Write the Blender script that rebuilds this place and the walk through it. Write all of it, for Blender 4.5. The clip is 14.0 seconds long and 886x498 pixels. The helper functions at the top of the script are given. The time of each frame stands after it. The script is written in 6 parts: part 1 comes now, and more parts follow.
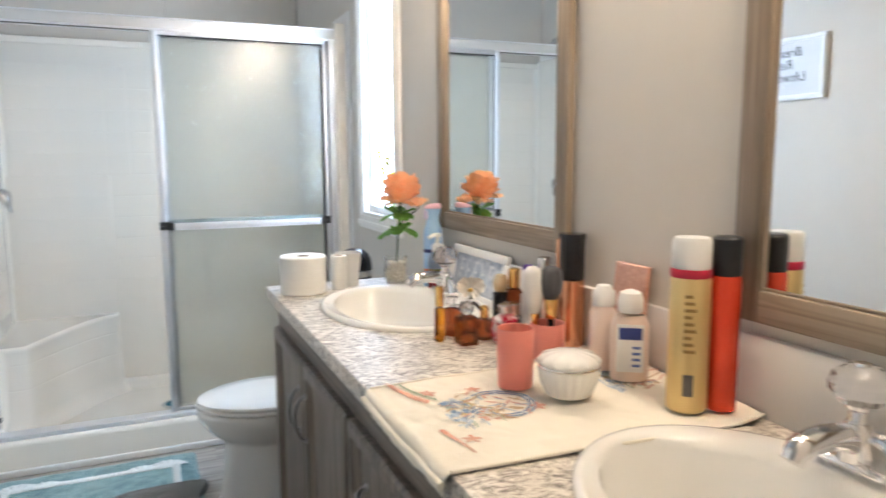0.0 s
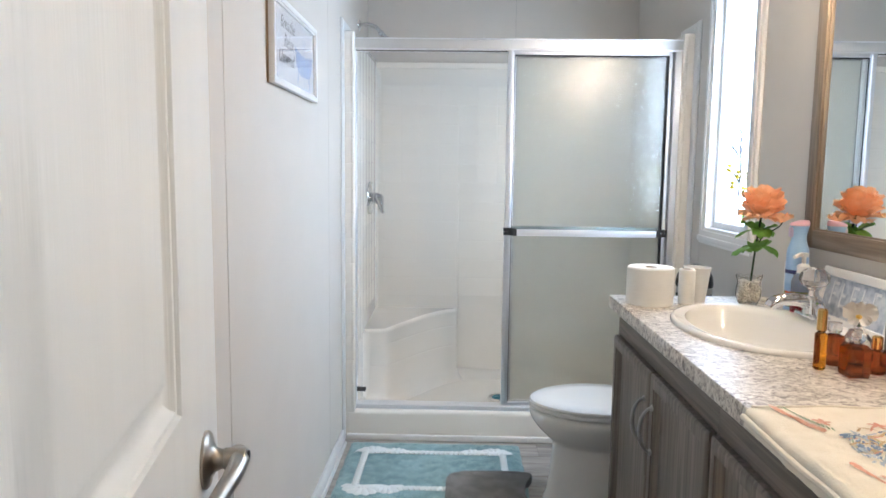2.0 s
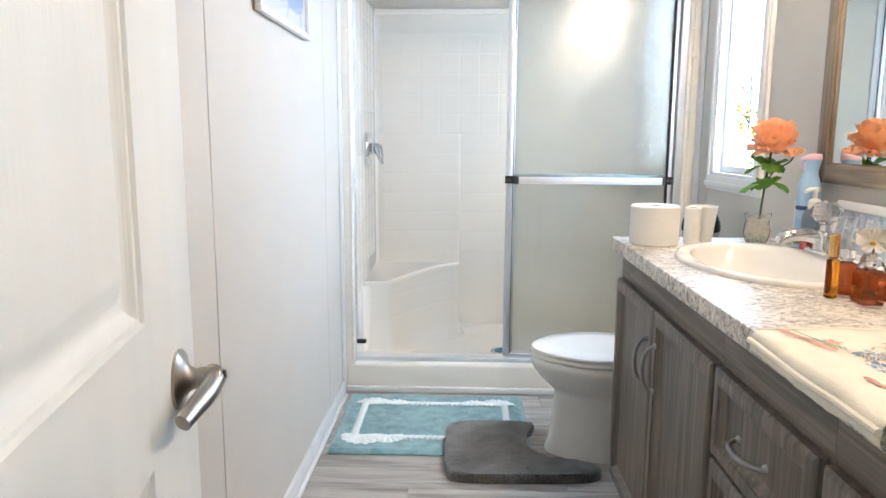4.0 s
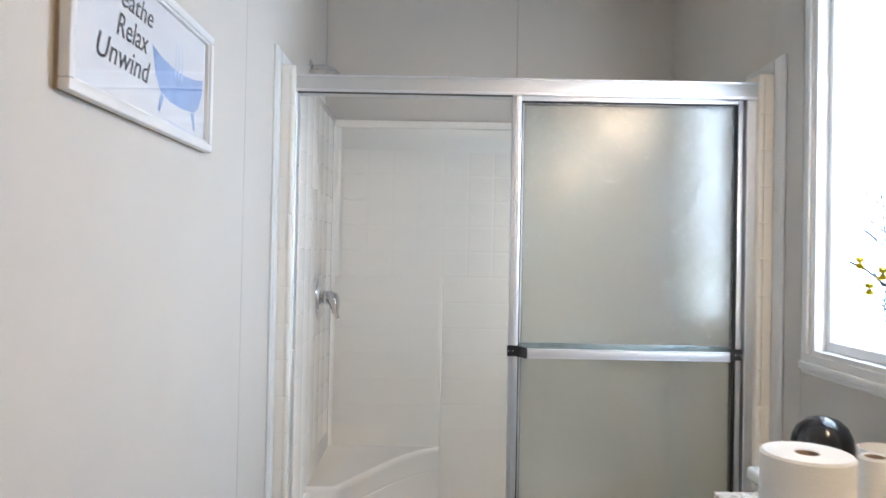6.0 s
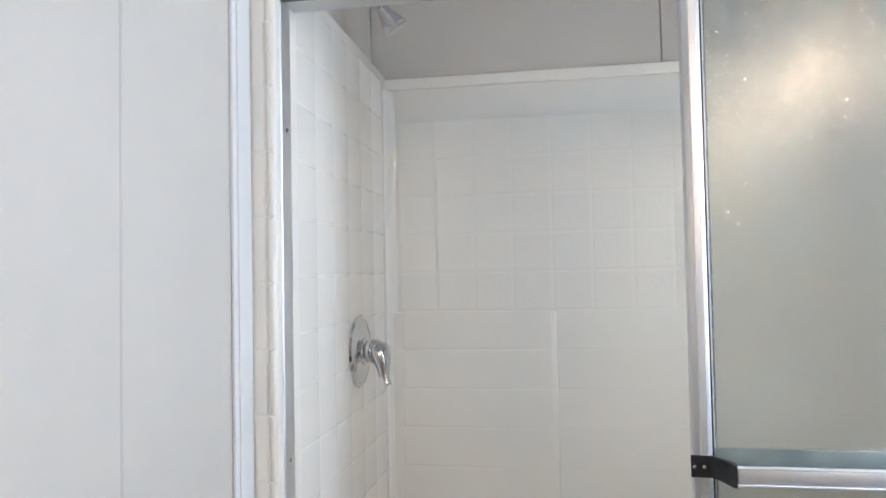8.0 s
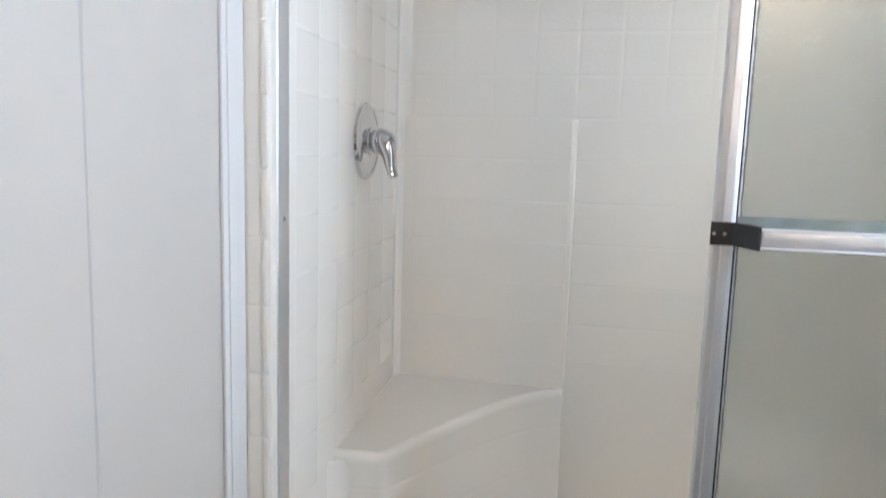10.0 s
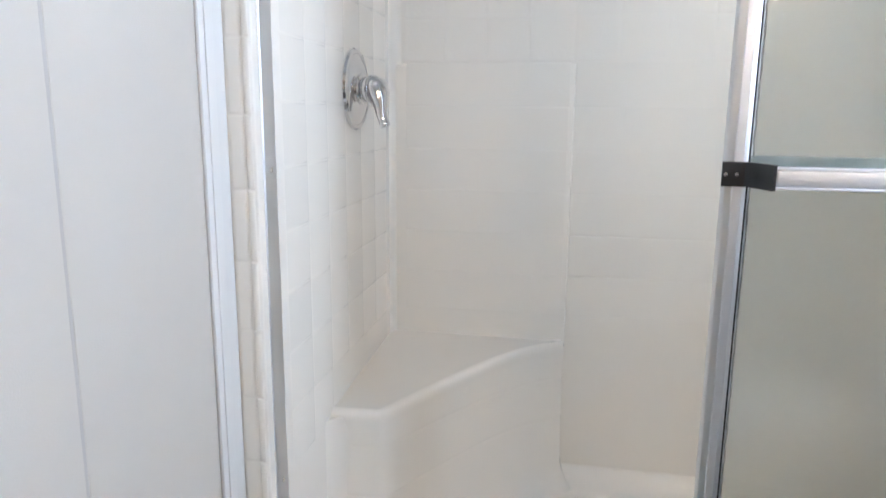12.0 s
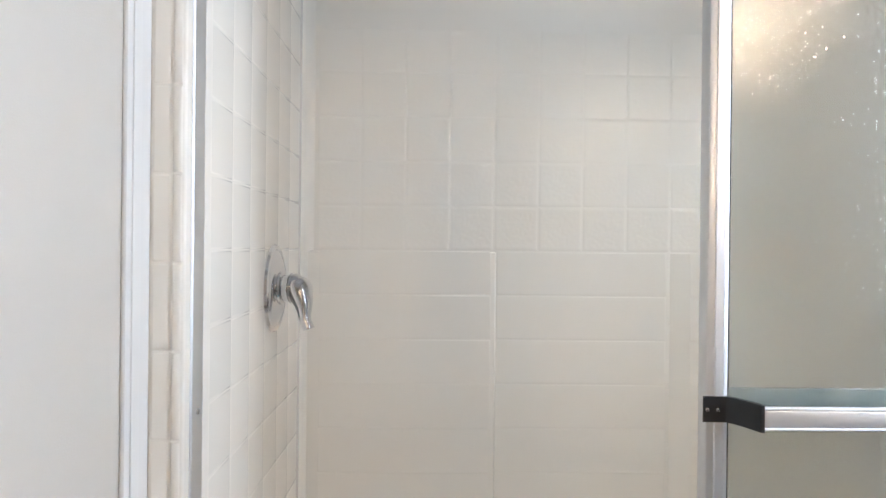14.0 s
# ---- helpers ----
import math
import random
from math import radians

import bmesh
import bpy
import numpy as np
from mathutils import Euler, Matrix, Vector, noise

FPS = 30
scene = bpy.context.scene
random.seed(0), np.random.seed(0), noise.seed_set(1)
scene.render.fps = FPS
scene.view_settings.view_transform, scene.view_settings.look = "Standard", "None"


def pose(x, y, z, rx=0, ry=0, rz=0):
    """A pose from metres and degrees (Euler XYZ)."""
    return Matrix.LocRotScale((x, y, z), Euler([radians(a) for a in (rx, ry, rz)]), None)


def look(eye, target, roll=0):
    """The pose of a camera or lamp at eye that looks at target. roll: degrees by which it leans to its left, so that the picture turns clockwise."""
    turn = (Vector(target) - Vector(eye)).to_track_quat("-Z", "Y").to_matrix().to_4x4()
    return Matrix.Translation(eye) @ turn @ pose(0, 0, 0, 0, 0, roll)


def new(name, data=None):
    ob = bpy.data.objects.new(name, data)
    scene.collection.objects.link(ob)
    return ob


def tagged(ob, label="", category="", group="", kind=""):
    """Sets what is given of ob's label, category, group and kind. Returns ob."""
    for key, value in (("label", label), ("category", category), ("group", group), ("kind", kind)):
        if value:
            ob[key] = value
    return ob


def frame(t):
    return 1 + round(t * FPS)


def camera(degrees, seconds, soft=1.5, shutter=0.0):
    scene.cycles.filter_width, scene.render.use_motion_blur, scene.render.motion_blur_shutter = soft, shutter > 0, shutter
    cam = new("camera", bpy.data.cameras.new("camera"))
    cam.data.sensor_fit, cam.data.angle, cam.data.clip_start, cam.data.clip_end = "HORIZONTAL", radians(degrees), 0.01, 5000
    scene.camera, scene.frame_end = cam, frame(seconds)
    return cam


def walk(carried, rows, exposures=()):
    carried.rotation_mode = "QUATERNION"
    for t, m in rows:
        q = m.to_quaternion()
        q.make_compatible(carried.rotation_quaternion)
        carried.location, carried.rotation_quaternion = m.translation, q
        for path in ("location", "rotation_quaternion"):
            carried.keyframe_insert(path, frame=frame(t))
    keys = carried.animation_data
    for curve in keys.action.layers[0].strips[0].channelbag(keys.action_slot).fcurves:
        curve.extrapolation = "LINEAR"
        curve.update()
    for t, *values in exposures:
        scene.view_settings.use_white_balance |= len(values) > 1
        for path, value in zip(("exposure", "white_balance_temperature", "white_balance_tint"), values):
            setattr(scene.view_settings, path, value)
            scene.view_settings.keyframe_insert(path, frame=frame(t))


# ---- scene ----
cam = camera(65.4, 14.0, shutter=0.25)
PATH = [
    (0, (0.688, -3.256, 1.304), (1.476, -1.437, 1.04), -0.3),
    (0.5, (0.601, -3.231, 1.299), (0.921, -1.27, 1.069), 0.2),
    (1, (0.553, -3.253, 1.305), (0.579, -1.264, 1.099), 0.7),
    (1.5, (0.538, -3.261, 1.305), (0.507, -1.271, 1.108), 0.9),
    (2, (0.536, -3.263, 1.286), (0.492, -1.276, 1.064), 0.7),
    (2.2, (0.532, -3.259, 1.273), (0.51, -1.277, 1.007), 0.8),
    (4.3, (0.567, -3.203, 1.192), (0.502, -1.229, 0.877), 0.3),
    (4.5, (0.566, -3.197, 1.221), (0.504, -1.208, 1.019), 0.3),
    (5, (0.53, -2.981, 1.263), (0.509, -0.982, 1.227), 1.7),
    (5.5, (0.503, -2.675, 1.302), (0.536, -0.677, 1.219), 0.3),
    (6, (0.534, -2.26, 1.308), (0.534, -0.26, 1.333), 1.1),
    (6.5, (0.551, -1.901, 1.321), (0.383, 0.092, 1.328), 0.8),
    (7, (0.531, -1.564, 1.345), (0.301, 0.422, 1.414), -1.2),
    (9.5, (0.551, -1.118, 1.207), (0.123, 0.836, 1.184), 1.1),
    (10, (0.553, -1.121, 1.116), (0.17, 0.823, 0.847), 1.7),
    (10.5, (0.533, -1.125, 1.064), (0.218, 0.787, 0.568), 1.8),
    (11, (0.538, -1.111, 1.029), (0.225, 0.748, 0.36), 2.4),
    (11.5, (0.553, -1.103, 1.063), (0.2, 0.772, 0.463), 1.2),
    (12, (0.538, -1.072, 1.095), (0.179, 0.856, 0.706), 0.5),
    (12.5, (0.525, -1.04, 1.159), (0.167, 0.918, 0.972), 0.5),
    (13, (0.457, -1.0, 1.213), (0.244, 0.988, 1.16), 1.2),
    (13.5, (0.409, -0.982, 1.223), (0.347, 1.017, 1.227), 0.1),
    (14, (0.375, -0.968, 1.228), (0.407, 1.032, 1.225), 0.6),
]
EXPOSURE = [(0.0, -0.06, 6000, 10.5), (0.5, -0.09, 5850, 11), (1.5, -0.15, 5950, 12), (2.2, -0.18, 6050, 12), (4.0, 0.18, 6100, 12), (4.35, 0.18, 6100, 12), (4.6, 0.06, 6150, 12), (5.0, -0.13, 6250, 13),
            (6.5, -0.47, 6350, 14), (9.5, -0.42, 6350, 14), (11.0, -0.19, 6050, 14), (12.5, -0.25, 6350, 15), (14.0, -0.34, 6700, 15)]
walk(cam, [(t, look(e, g, r)) for t, e, g, r in PATH], EXPOSURE)

# ---- measures (metres) ----
XR = 1.59            # inner face of the east wall
YB = 0.80            # painted wall above the shower surround
YS = -3.02           # inner face of the wall with the doorway
ZC = 2.62            # ceiling
CT = 0.887           # counter top
WIN = (-0.735, -0.315, 1.055, 2.115)   # window opening: y0, y1, z0, z1

# ---- light ----
world = bpy.data.worlds.new("sky")
scene.world = world
world.use_nodes = True
wn = world.node_tree.nodes
sky = wn.new("ShaderNodeTexSky")
sky.sky_type, sky.sun_disc = "NISHITA", False
sky.sun_elevation, sky.sun_rotation = radians(45), radians(250)
wn["Background"].inputs[1].default_value = 0.15
world.node_tree.links.new(sky.outputs[0], wn["Background"].inputs[0])
sun = new("sun", bpy.data.lights.new("sun", "SUN"))
sun.data.energy, sun.data.angle, sun.data.color = 2.5, radians(0.5), (1, 0.95, 0.88)
sun.matrix_world = look((-8, 3, 9), (0, 0, 0))


def area_lamp(name, eye, target, w, h, watts, colour):
    ob = new(name, bpy.data.lights.new(name, "AREA"))
    ob.data.shape, ob.data.size, ob.data.size_y = "RECTANGLE", w, h
    ob.data.energy, ob.data.color = watts, colour
    ob.matrix_world = look(eye, target)
    return ob


WINDOW_WATTS = 33
area_lamp("window_daylight", (XR + 0.062, (WIN[0] + WIN[1]) / 2, (WIN[2] + WIN[3]) / 2),
          (0, (WIN[0] + WIN[1]) / 2, (WIN[2] + WIN[3]) / 2), WIN[1] - WIN[0], WIN[3] - WIN[2], WINDOW_WATTS, (0.645, 0.81, 1.0))

ADDED_WIN = (-5.3, -3.7, 0.85, 2.15)          # added window opening in the unseen room: y0, y1, z0, z1
# unseen fill lamp added at that opening, for cool light on the door leaf
area_lamp("added_door_fill", (2.99, (ADDED_WIN[0] + ADDED_WIN[1]) / 2, (ADDED_WIN[2] + ADDED_WIN[3]) / 2), (0.2, -3.0, 1.2), ADDED_WIN[1] - ADDED_WIN[0], ADDED_WIN[3] - ADDED_WIN[2], 24, (0.66, 0.85, 1.0))

# ---- mesh helpers ----


def box(bm, lo, hi, bevel=0.0, seg=1):
    """Adds a box from lo to hi, with rounded edges, to bm."""
    lo, hi = Vector(lo), Vector(hi)
    c, d = (lo + hi) / 2, hi - lo
    r = bmesh.ops.create_cube(bm, size=1.0, matrix=Matrix.Translation(c) @ Matrix.Diagonal((*d, 1)))
    if bevel > 0:
        edges = list({e for v in r["verts"] for e in v.link_edges})
        bmesh.ops.bevel(bm, geom=edges, offset=bevel, segments=seg, profile=0.5, affect="EDGES")
    return bm


def lathe(bm, profile, n=28, m=None, squash=(1, 1)):
    """Turns a profile of (radius, z) about z; closes the ends where the radius is above zero."""
    m = m or Matrix()
    rings = []
    for r, z in profile:
        if r < 1e-5:
            rings.append([bm.verts.new(m @ Vector((0, 0, z)))])
        else:
            rings.append([bm.verts.new(m @ Vector((r * squash[0] * math.cos(2 * math.pi * k / n), r * squash[1] * math.sin(2 * math.pi * k / n), z))) for k in range(n)])
    for a, b in zip(rings, rings[1:]):
        for k in range(n):
            j = (k + 1) % n
            if len(a) == 1 and len(b) == 1:
                continue
            if len(a) == 1:
                bm.faces.new((a[0], b[j], b[k]))
            elif len(b) == 1:
                bm.faces.new((a[k], a[j], b[0]))
            else:
                bm.faces.new((a[k], a[j], b[j], b[k]))
    if len(rings[0]) > 1:
        bm.faces.new(list(reversed(rings[0])))
    if len(rings[-1]) > 1:
        bm.faces.new(rings[-1])
    return bm


def tube(bm, pts, radii, n=12, flat=1.0):
    """A rounded tube along pts, with a radius at each."""
    pts = [Vector(p) for p in pts]
    if not hasattr(radii, "__len__"):
        radii = [radii] * len(pts)
    rings, side = [], None
    for i, p in enumerate(pts):
        d = (pts[min(i + 1, len(pts) - 1)] - pts[max(i - 1, 0)]).normalized()
        if side is None:
            side = d.orthogonal().normalized()
        side = (side - d * side.dot(d)).normalized()
        up = d.cross(side)
        rings.append([bm.verts.new(p + radii[i] * (math.cos(2 * math.pi * k / n) * side + flat * math.sin(2 * math.pi * k / n) * up)) for k in range(n)])
    for a, b in zip(rings, rings[1:]):
        for k in range(n):
            bm.faces.new((a[k], a[(k + 1) % n], b[(k + 1) % n], b[k]))
    bm.faces.new(list(reversed(rings[0])))
    bm.faces.new(rings[-1])
    return bm


def arc(points, n=6):
    """A smooth curve through points."""
    p = [Vector(q) for q in points]
    p = [2 * p[0] - p[1]] + p + [2 * p[-1] - p[-2]]
    out = []
    for i in range(1, len(p) - 2):
        for k in range(n):
            t = k / n
            a, b, c, d = p[i - 1:i + 3]
            out.append(0.5 * (2 * b + (c - a) * t + (2 * a - 5 * b + 4 * c - d) * t * t + (3 * b - a - 3 * c + d) * t ** 3))
    return out + [p[-2]]


def prism(bm, outline, z0, z1, bevel=0.0, seg=2):
    """A slab with a flat outline of (x, y), from z0 to z1."""
    lo = [bm.verts.new((x, y, z0)) for x, y in outline]
    hi = [bm.verts.new((x, y, z1)) for x, y in outline]
    n = len(lo)
    bm.faces.new(list(reversed(lo)))
    top = bm.faces.new(hi)
    for k in range(n):
        bm.faces.new((lo[k], lo[(k + 1) % n], hi[(k + 1) % n], hi[k]))
    if bevel > 0:
        bmesh.ops.bevel(bm, geom=list(top.edges), offset=bevel, segments=seg, profile=0.5, affect="EDGES")
    return bm


def mesh_of(name, bm, material, smooth=35):
    bmesh.ops.recalc_face_normals(bm, faces=bm.faces)
    me = bpy.data.meshes.new(name)
    bm.to_mesh(me)
    bm.free()
    if material:
        me.materials.append(material)
    if smooth:
        shade_auto(me, smooth)
    return me


def solid(name, bm, material, label="", category="", kind="", group="", m=None, smooth=35):
    """One mesh that is a thing, or a piece of the setting."""
    ob = new(name, mesh_of(name, bm, material, smooth))
    if m:
        ob.matrix_world = m
    return tagged(ob, label, category, group, kind)


def thing(name, label, category, m=None, group="", kind=""):
    ob = new(name)
    ob.empty_display_size = 0.05
    if m:
        ob.matrix_world = m
    return tagged(ob, label, category, group, kind)


def part(name, bm, material, parent, label="", smooth=35):
    ob = new(name, mesh_of(name, bm, material, smooth))
    ob.parent = parent
    return tagged(ob, label)


def shared(name, me, parent, m):
    """A piece that shares its mesh with others."""
    ob = new(name, me)
    ob.parent, ob.matrix_local = parent, m
    return ob


def B():
    return bmesh.new()


# auto smoothing by angle, on the mesh itself
def shade_auto(me, degrees):
    bm = bmesh.new()
    bm.from_mesh(me)
    for f in bm.faces:
        f.smooth = True
    for e in bm.edges:
        e.smooth = len(e.link_faces) == 2 and e.calc_face_angle(0) < radians(degrees)
    bm.to_mesh(me)
    bm.free()


# ---- materials ----


def material(name):
    m = bpy.data.materials.new(name)
    m.use_nodes = True
    nt = m.node_tree
    return m, nt, nt.nodes["Principled BSDF"], nt.nodes.new("ShaderNodeTexCoord")


def rgb(c):
    return (*c, 1.0)


def surf(name, c1, c2=None, scale=8.0, rough=0.5, metal=0.0, bump=0.0, bscale=60.0, stretch=(1, 1, 1), rvar=0.08, random_tone=0.0, spec=0.5, coat=0.0, sheen=0.0, detail=5.0, contrast=(0.35, 0.65), coords="Object"):
    """Colour between two tones by noise at two scales, roughness variation and fine relief."""
    m, nt, b, tc = material(name)
    N, L = nt.nodes, nt.links
    mp = N.new("ShaderNodeMapping")
    mp.inputs["Scale"].default_value = stretch
    L.new(tc.outputs[coords], mp.inputs[0])
    n1 = N.new("ShaderNodeTexNoise")
    n1.inputs["Scale"].default_value, n1.inputs["Detail"].default_value = scale, detail
    L.new(mp.outputs[0], n1.inputs[0])
    n2 = N.new("ShaderNodeTexNoise")
    n2.inputs["Scale"].default_value, n2.inputs["Detail"].default_value = scale * 0.13, 2
    L.new(mp.outputs[0], n2.inputs[0])
    mixn = N.new("ShaderNodeMath")
    mixn.operation = "MULTIPLY_ADD"
    mixn.inputs[1].default_value = 0.45
    half = N.new("ShaderNodeMath")
    half.operation = "MULTIPLY"
    half.inputs[1].default_value = 0.55
    L.new(n1.outputs[0], half.inputs[0])
    L.new(n2.outputs[0], mixn.inputs[0])
    L.new(half.outputs[0], mixn.inputs[2])
    ramp = N.new("ShaderNodeValToRGB")
    ramp.color_ramp.elements[0].position, ramp.color_ramp.elements[1].position = contrast
    c2 = c2 or tuple(v * 0.93 for v in c1)
    ramp.color_ramp.elements[0].color, ramp.color_ramp.elements[1].color = rgb(c2), rgb(c1)
    L.new(mixn.outputs[0], ramp.inputs[0])
    out = ramp.outputs[0]
    if random_tone:
        oi = N.new("ShaderNodeObjectInfo")
        mr = N.new("ShaderNodeMapRange")
        mr.inputs["To Min"].default_value, mr.inputs["To Max"].default_value = 1 - random_tone, 1 + random_tone
        L.new(oi.outputs["Random"], mr.inputs["Value"])
        hs = N.new("ShaderNodeHueSaturation")
        L.new(mr.outputs[0], hs.inputs["Value"])
        L.new(out, hs.inputs["Color"])
        out = hs.outputs[0]
    L.new(out, b.inputs["Base Color"])
    rr = N.new("ShaderNodeMapRange")
    rr.inputs["To Min"].default_value, rr.inputs["To Max"].default_value = max(0.02, rough - rvar), min(1, rough + rvar)
    L.new(n2.outputs[0], rr.inputs["Value"])
    L.new(rr.outputs[0], b.inputs["Roughness"])
    b.inputs["Metallic"].default_value = metal
    b.inputs["Specular IOR Level"].default_value = spec
    b.inputs["Coat Weight"].default_value = coat
    b.inputs["Sheen Weight"].default_value = sheen
    if bump:
        n3 = N.new("ShaderNodeTexNoise")
        n3.inputs["Scale"].default_value, n3.inputs["Detail"].default_value = bscale, 2
        L.new(mp.outputs[0], n3.inputs[0])
        bp = N.new("ShaderNodeBump")
        bp.inputs["Strength"].default_value, bp.inputs["Distance"].default_value = 0.5, bump
        L.new(n3.outputs[0], bp.inputs["Height"])
        L.new(bp.outputs[0], b.inputs["Normal"])
    return m


def clear(name, colour=(1, 1, 1), rough=0.02, ior=1.5):
    m, nt, b, tc = material(name)
    b.inputs["Base Color"].default_value = rgb(colour)
    b.inputs["Transmission Weight"].default_value = 1.0
    b.inputs["Roughness"].default_value, b.inputs["IOR"].default_value = rough, ior
    return m


def obscure_glass(name):
    """Hammered shower glass: rough refraction, and a glossy front; its relief is in the mesh."""
    m, nt, b, tc = material(name)
    N, L = nt.nodes, nt.links
    N.remove(b)
    refr = N.new("ShaderNodeBsdfRefraction")
    refr.inputs["Color"].default_value = (0.955, 0.96, 0.935, 1)
    refr.inputs["Roughness"].default_value, refr.inputs["IOR"].default_value = 0.20, 1.25
    tl = N.new("ShaderNodeBsdfTranslucent")
    tl.inputs["Color"].default_value = (0.95, 0.96, 0.94, 1)
    body = N.new("ShaderNodeMixShader")
    body.inputs[0].default_value = 0.14
    L.new(refr.outputs[0], body.inputs[1])
    L.new(tl.outputs[0], body.inputs[2])
    gl = N.new("ShaderNodeBsdfGlossy")
    gl.inputs["Roughness"].default_value = 0.08
    fr = N.new("ShaderNodeFresnel")
    fr.inputs["IOR"].default_value = 1.7
    mx = N.new("ShaderNodeMixShader")
    L.new(fr.outputs[0], mx.inputs[0])
    L.new(body.outputs[0], mx.inputs[1])
    L.new(gl.outputs[0], mx.inputs[2])
    L.new(mx.outputs[0], N["Material Output"].inputs[0])
    return m


def glow(name, colour, strength):
    m, nt, b, tc = material(name)
    b.inputs["Emission Color"].default_value, b.inputs["Emission Strength"].default_value = rgb(colour), strength
    b.inputs["Base Color"].default_value = (0.8, 0.8, 0.8, 1)
    return m


def granite(name):
    """Laminate with a printed grey and taupe granite figure."""
    m, nt, b, tc = material(name)
    N, L = nt.nodes, nt.links
    mp = N.new("ShaderNodeMapping")
    mp.inputs["Rotation"].default_value = (0, 0, 0.6)
    mp.inputs["Scale"].default_value = (1.0, 1.55, 1.3)
    L.new(tc.outputs["Object"], mp.inputs[0])
    a = N.new("ShaderNodeTexNoise")
    a.inputs["Scale"].default_value, a.inputs["Detail"].default_value, a.inputs["Distortion"].default_value = 38, 10, 1.6
    a.inputs["Roughness"].default_value = 0.68
    L.new(mp.outputs[0], a.inputs[0])
    r = N.new("ShaderNodeValToRGB")
    e = r.color_ramp.elements
    e[0].position, e[0].color = 0.32, (0.10, 0.088, 0.078, 1)
    e[1].position, e[1].color = 0.62, (0.76, 0.72, 0.65, 1)
    for p, c in ((0.41, (0.24, 0.21, 0.185, 1)), (0.465, (0.44, 0.395, 0.345, 1)), (0.53, (0.63, 0.585, 0.52, 1))):
        k = e.new(p)
        k.color = c
    L.new(a.outputs[0], r.inputs[0])
    c2 = N.new("ShaderNodeTexNoise")
    c2.inputs["Scale"].default_value, c2.inputs["Detail"].default_value = 7, 3
    L.new(mp.outputs[0], c2.inputs[0])
    hs = N.new("ShaderNodeHueSaturation")
    mr = N.new("ShaderNodeMapRange")
    mr.inputs["To Min"].default_value, mr.inputs["To Max"].default_value = 0.75, 1.25
    L.new(c2.outputs[0], mr.inputs["Value"])
    L.new(mr.outputs[0], hs.inputs["Value"])
    L.new(r.outputs[0], hs.inputs["Color"])
    L.new(hs.outputs[0], b.inputs["Base Color"])
    b.inputs["Roughness"].default_value = 0.42
    return m


def wood(name, dark, mid, light, axis, rough=0.5, tone=0.06, fine=34):
    """Grey-stained wood print with long grain along one axis."""
    m, nt, b, tc = material(name)
    N, L = nt.nodes, nt.links
    sc = [fine, fine, fine]
    sc["xyz".index(axis)] = 1.3
    mp = N.new("ShaderNodeMapping")
    mp.inputs["Scale"].default_value = sc
    L.new(tc.outputs["Object"], mp.inputs[0])
    oi = N.new("ShaderNodeObjectInfo")
    ml = N.new("ShaderNodeMath")
    ml.operation = "MULTIPLY"
    ml.inputs[1].default_value = 37
    L.new(oi.outputs["Random"], ml.inputs[0])
    L.new(ml.outputs[0], mp.inputs["Location"])
    a = N.new("ShaderNodeTexNoise")
    a.inputs["Scale"].default_value, a.inputs["Detail"].default_value, a.inputs["Distortion"].default_value = 2.2, 7, 0.7
    L.new(mp.outputs[0], a.inputs[0])
    r = N.new("ShaderNodeValToRGB")
    e = r.color_ramp.elements
    e[0].position, e[0].color = 0.30, rgb(dark)
    e[1].position, e[1].color = 0.70, rgb(light)
    e.new(0.5).color = rgb(mid)
    L.new(a.outputs[0], r.inputs[0])
    hs = N.new("ShaderNodeHueSaturation")
    mr = N.new("ShaderNodeMapRange")
    mr.inputs["To Min"].default_value, mr.inputs["To Max"].default_value = 1 - tone, 1 + tone
    L.new(oi.outputs["Random"], mr.inputs["Value"])
    L.new(mr.outputs[0], hs.inputs["Value"])
    L.new(r.outputs[0], hs.inputs["Color"])
    L.new(hs.outputs[0], b.inputs["Base Color"])
    b.inputs["Roughness"].default_value = rough
    bp = N.new("ShaderNodeBump")
    bp.inputs["Strength"].default_value, bp.inputs["Distance"].default_value = 0.25, 0.001
    L.new(a.outputs[0], bp.inputs["Height"])
    L.new(bp.outputs[0], b.inputs["Normal"])
    return m


M_WALL = surf("wall_paint", (0.60, 0.558, 0.502), (0.57, 0.53, 0.477), 5, 0.55, bump=0.0006, bscale=420)
M_CEIL = surf("ceiling_paint", (0.62, 0.60, 0.57), None, 6, 0.8, bump=0.002, bscale=160)
M_TRIM = surf("white_trim", (0.78, 0.77, 0.75), (0.73, 0.72, 0.70), 9, 0.4, bump=0.0004, bscale=90, stretch=(1, 1, 0.1))
M_DOOR = surf("door_paint", (0.77, 0.78, 0.77), (0.73, 0.74, 0.73), 6, 0.45, bump=0.0012, bscale=70, stretch=(3, 3, 0.12))
M_SEAM = surf("seam_shadow_gap", (0.46, 0.435, 0.405), None, 20, 0.7)
M_STALL = surf("shower_gelcoat", (0.865, 0.82, 0.745), (0.84, 0.795, 0.72), 3, 0.06, rvar=0.02, spec=0.8)
M_PAN = surf("shower_pan_gelcoat", (0.84, 0.80, 0.73), (0.81, 0.77, 0.70), 4, 0.2, rvar=0.06, bump=0.0003, bscale=240)
M_ALU = surf("brushed_aluminium", (0.86, 0.86, 0.87), (0.80, 0.80, 0.82), 30, 0.45, metal=1.0, bump=0.0003, bscale=200, stretch=(0.1, 1, 1))
M_ALUV = surf("brushed_aluminium_upright", (0.80, 0.81, 0.83), (0.74, 0.75, 0.77), 30, 0.42, metal=1.0, bump=0.0003, bscale=200, stretch=(1, 1, 0.05))
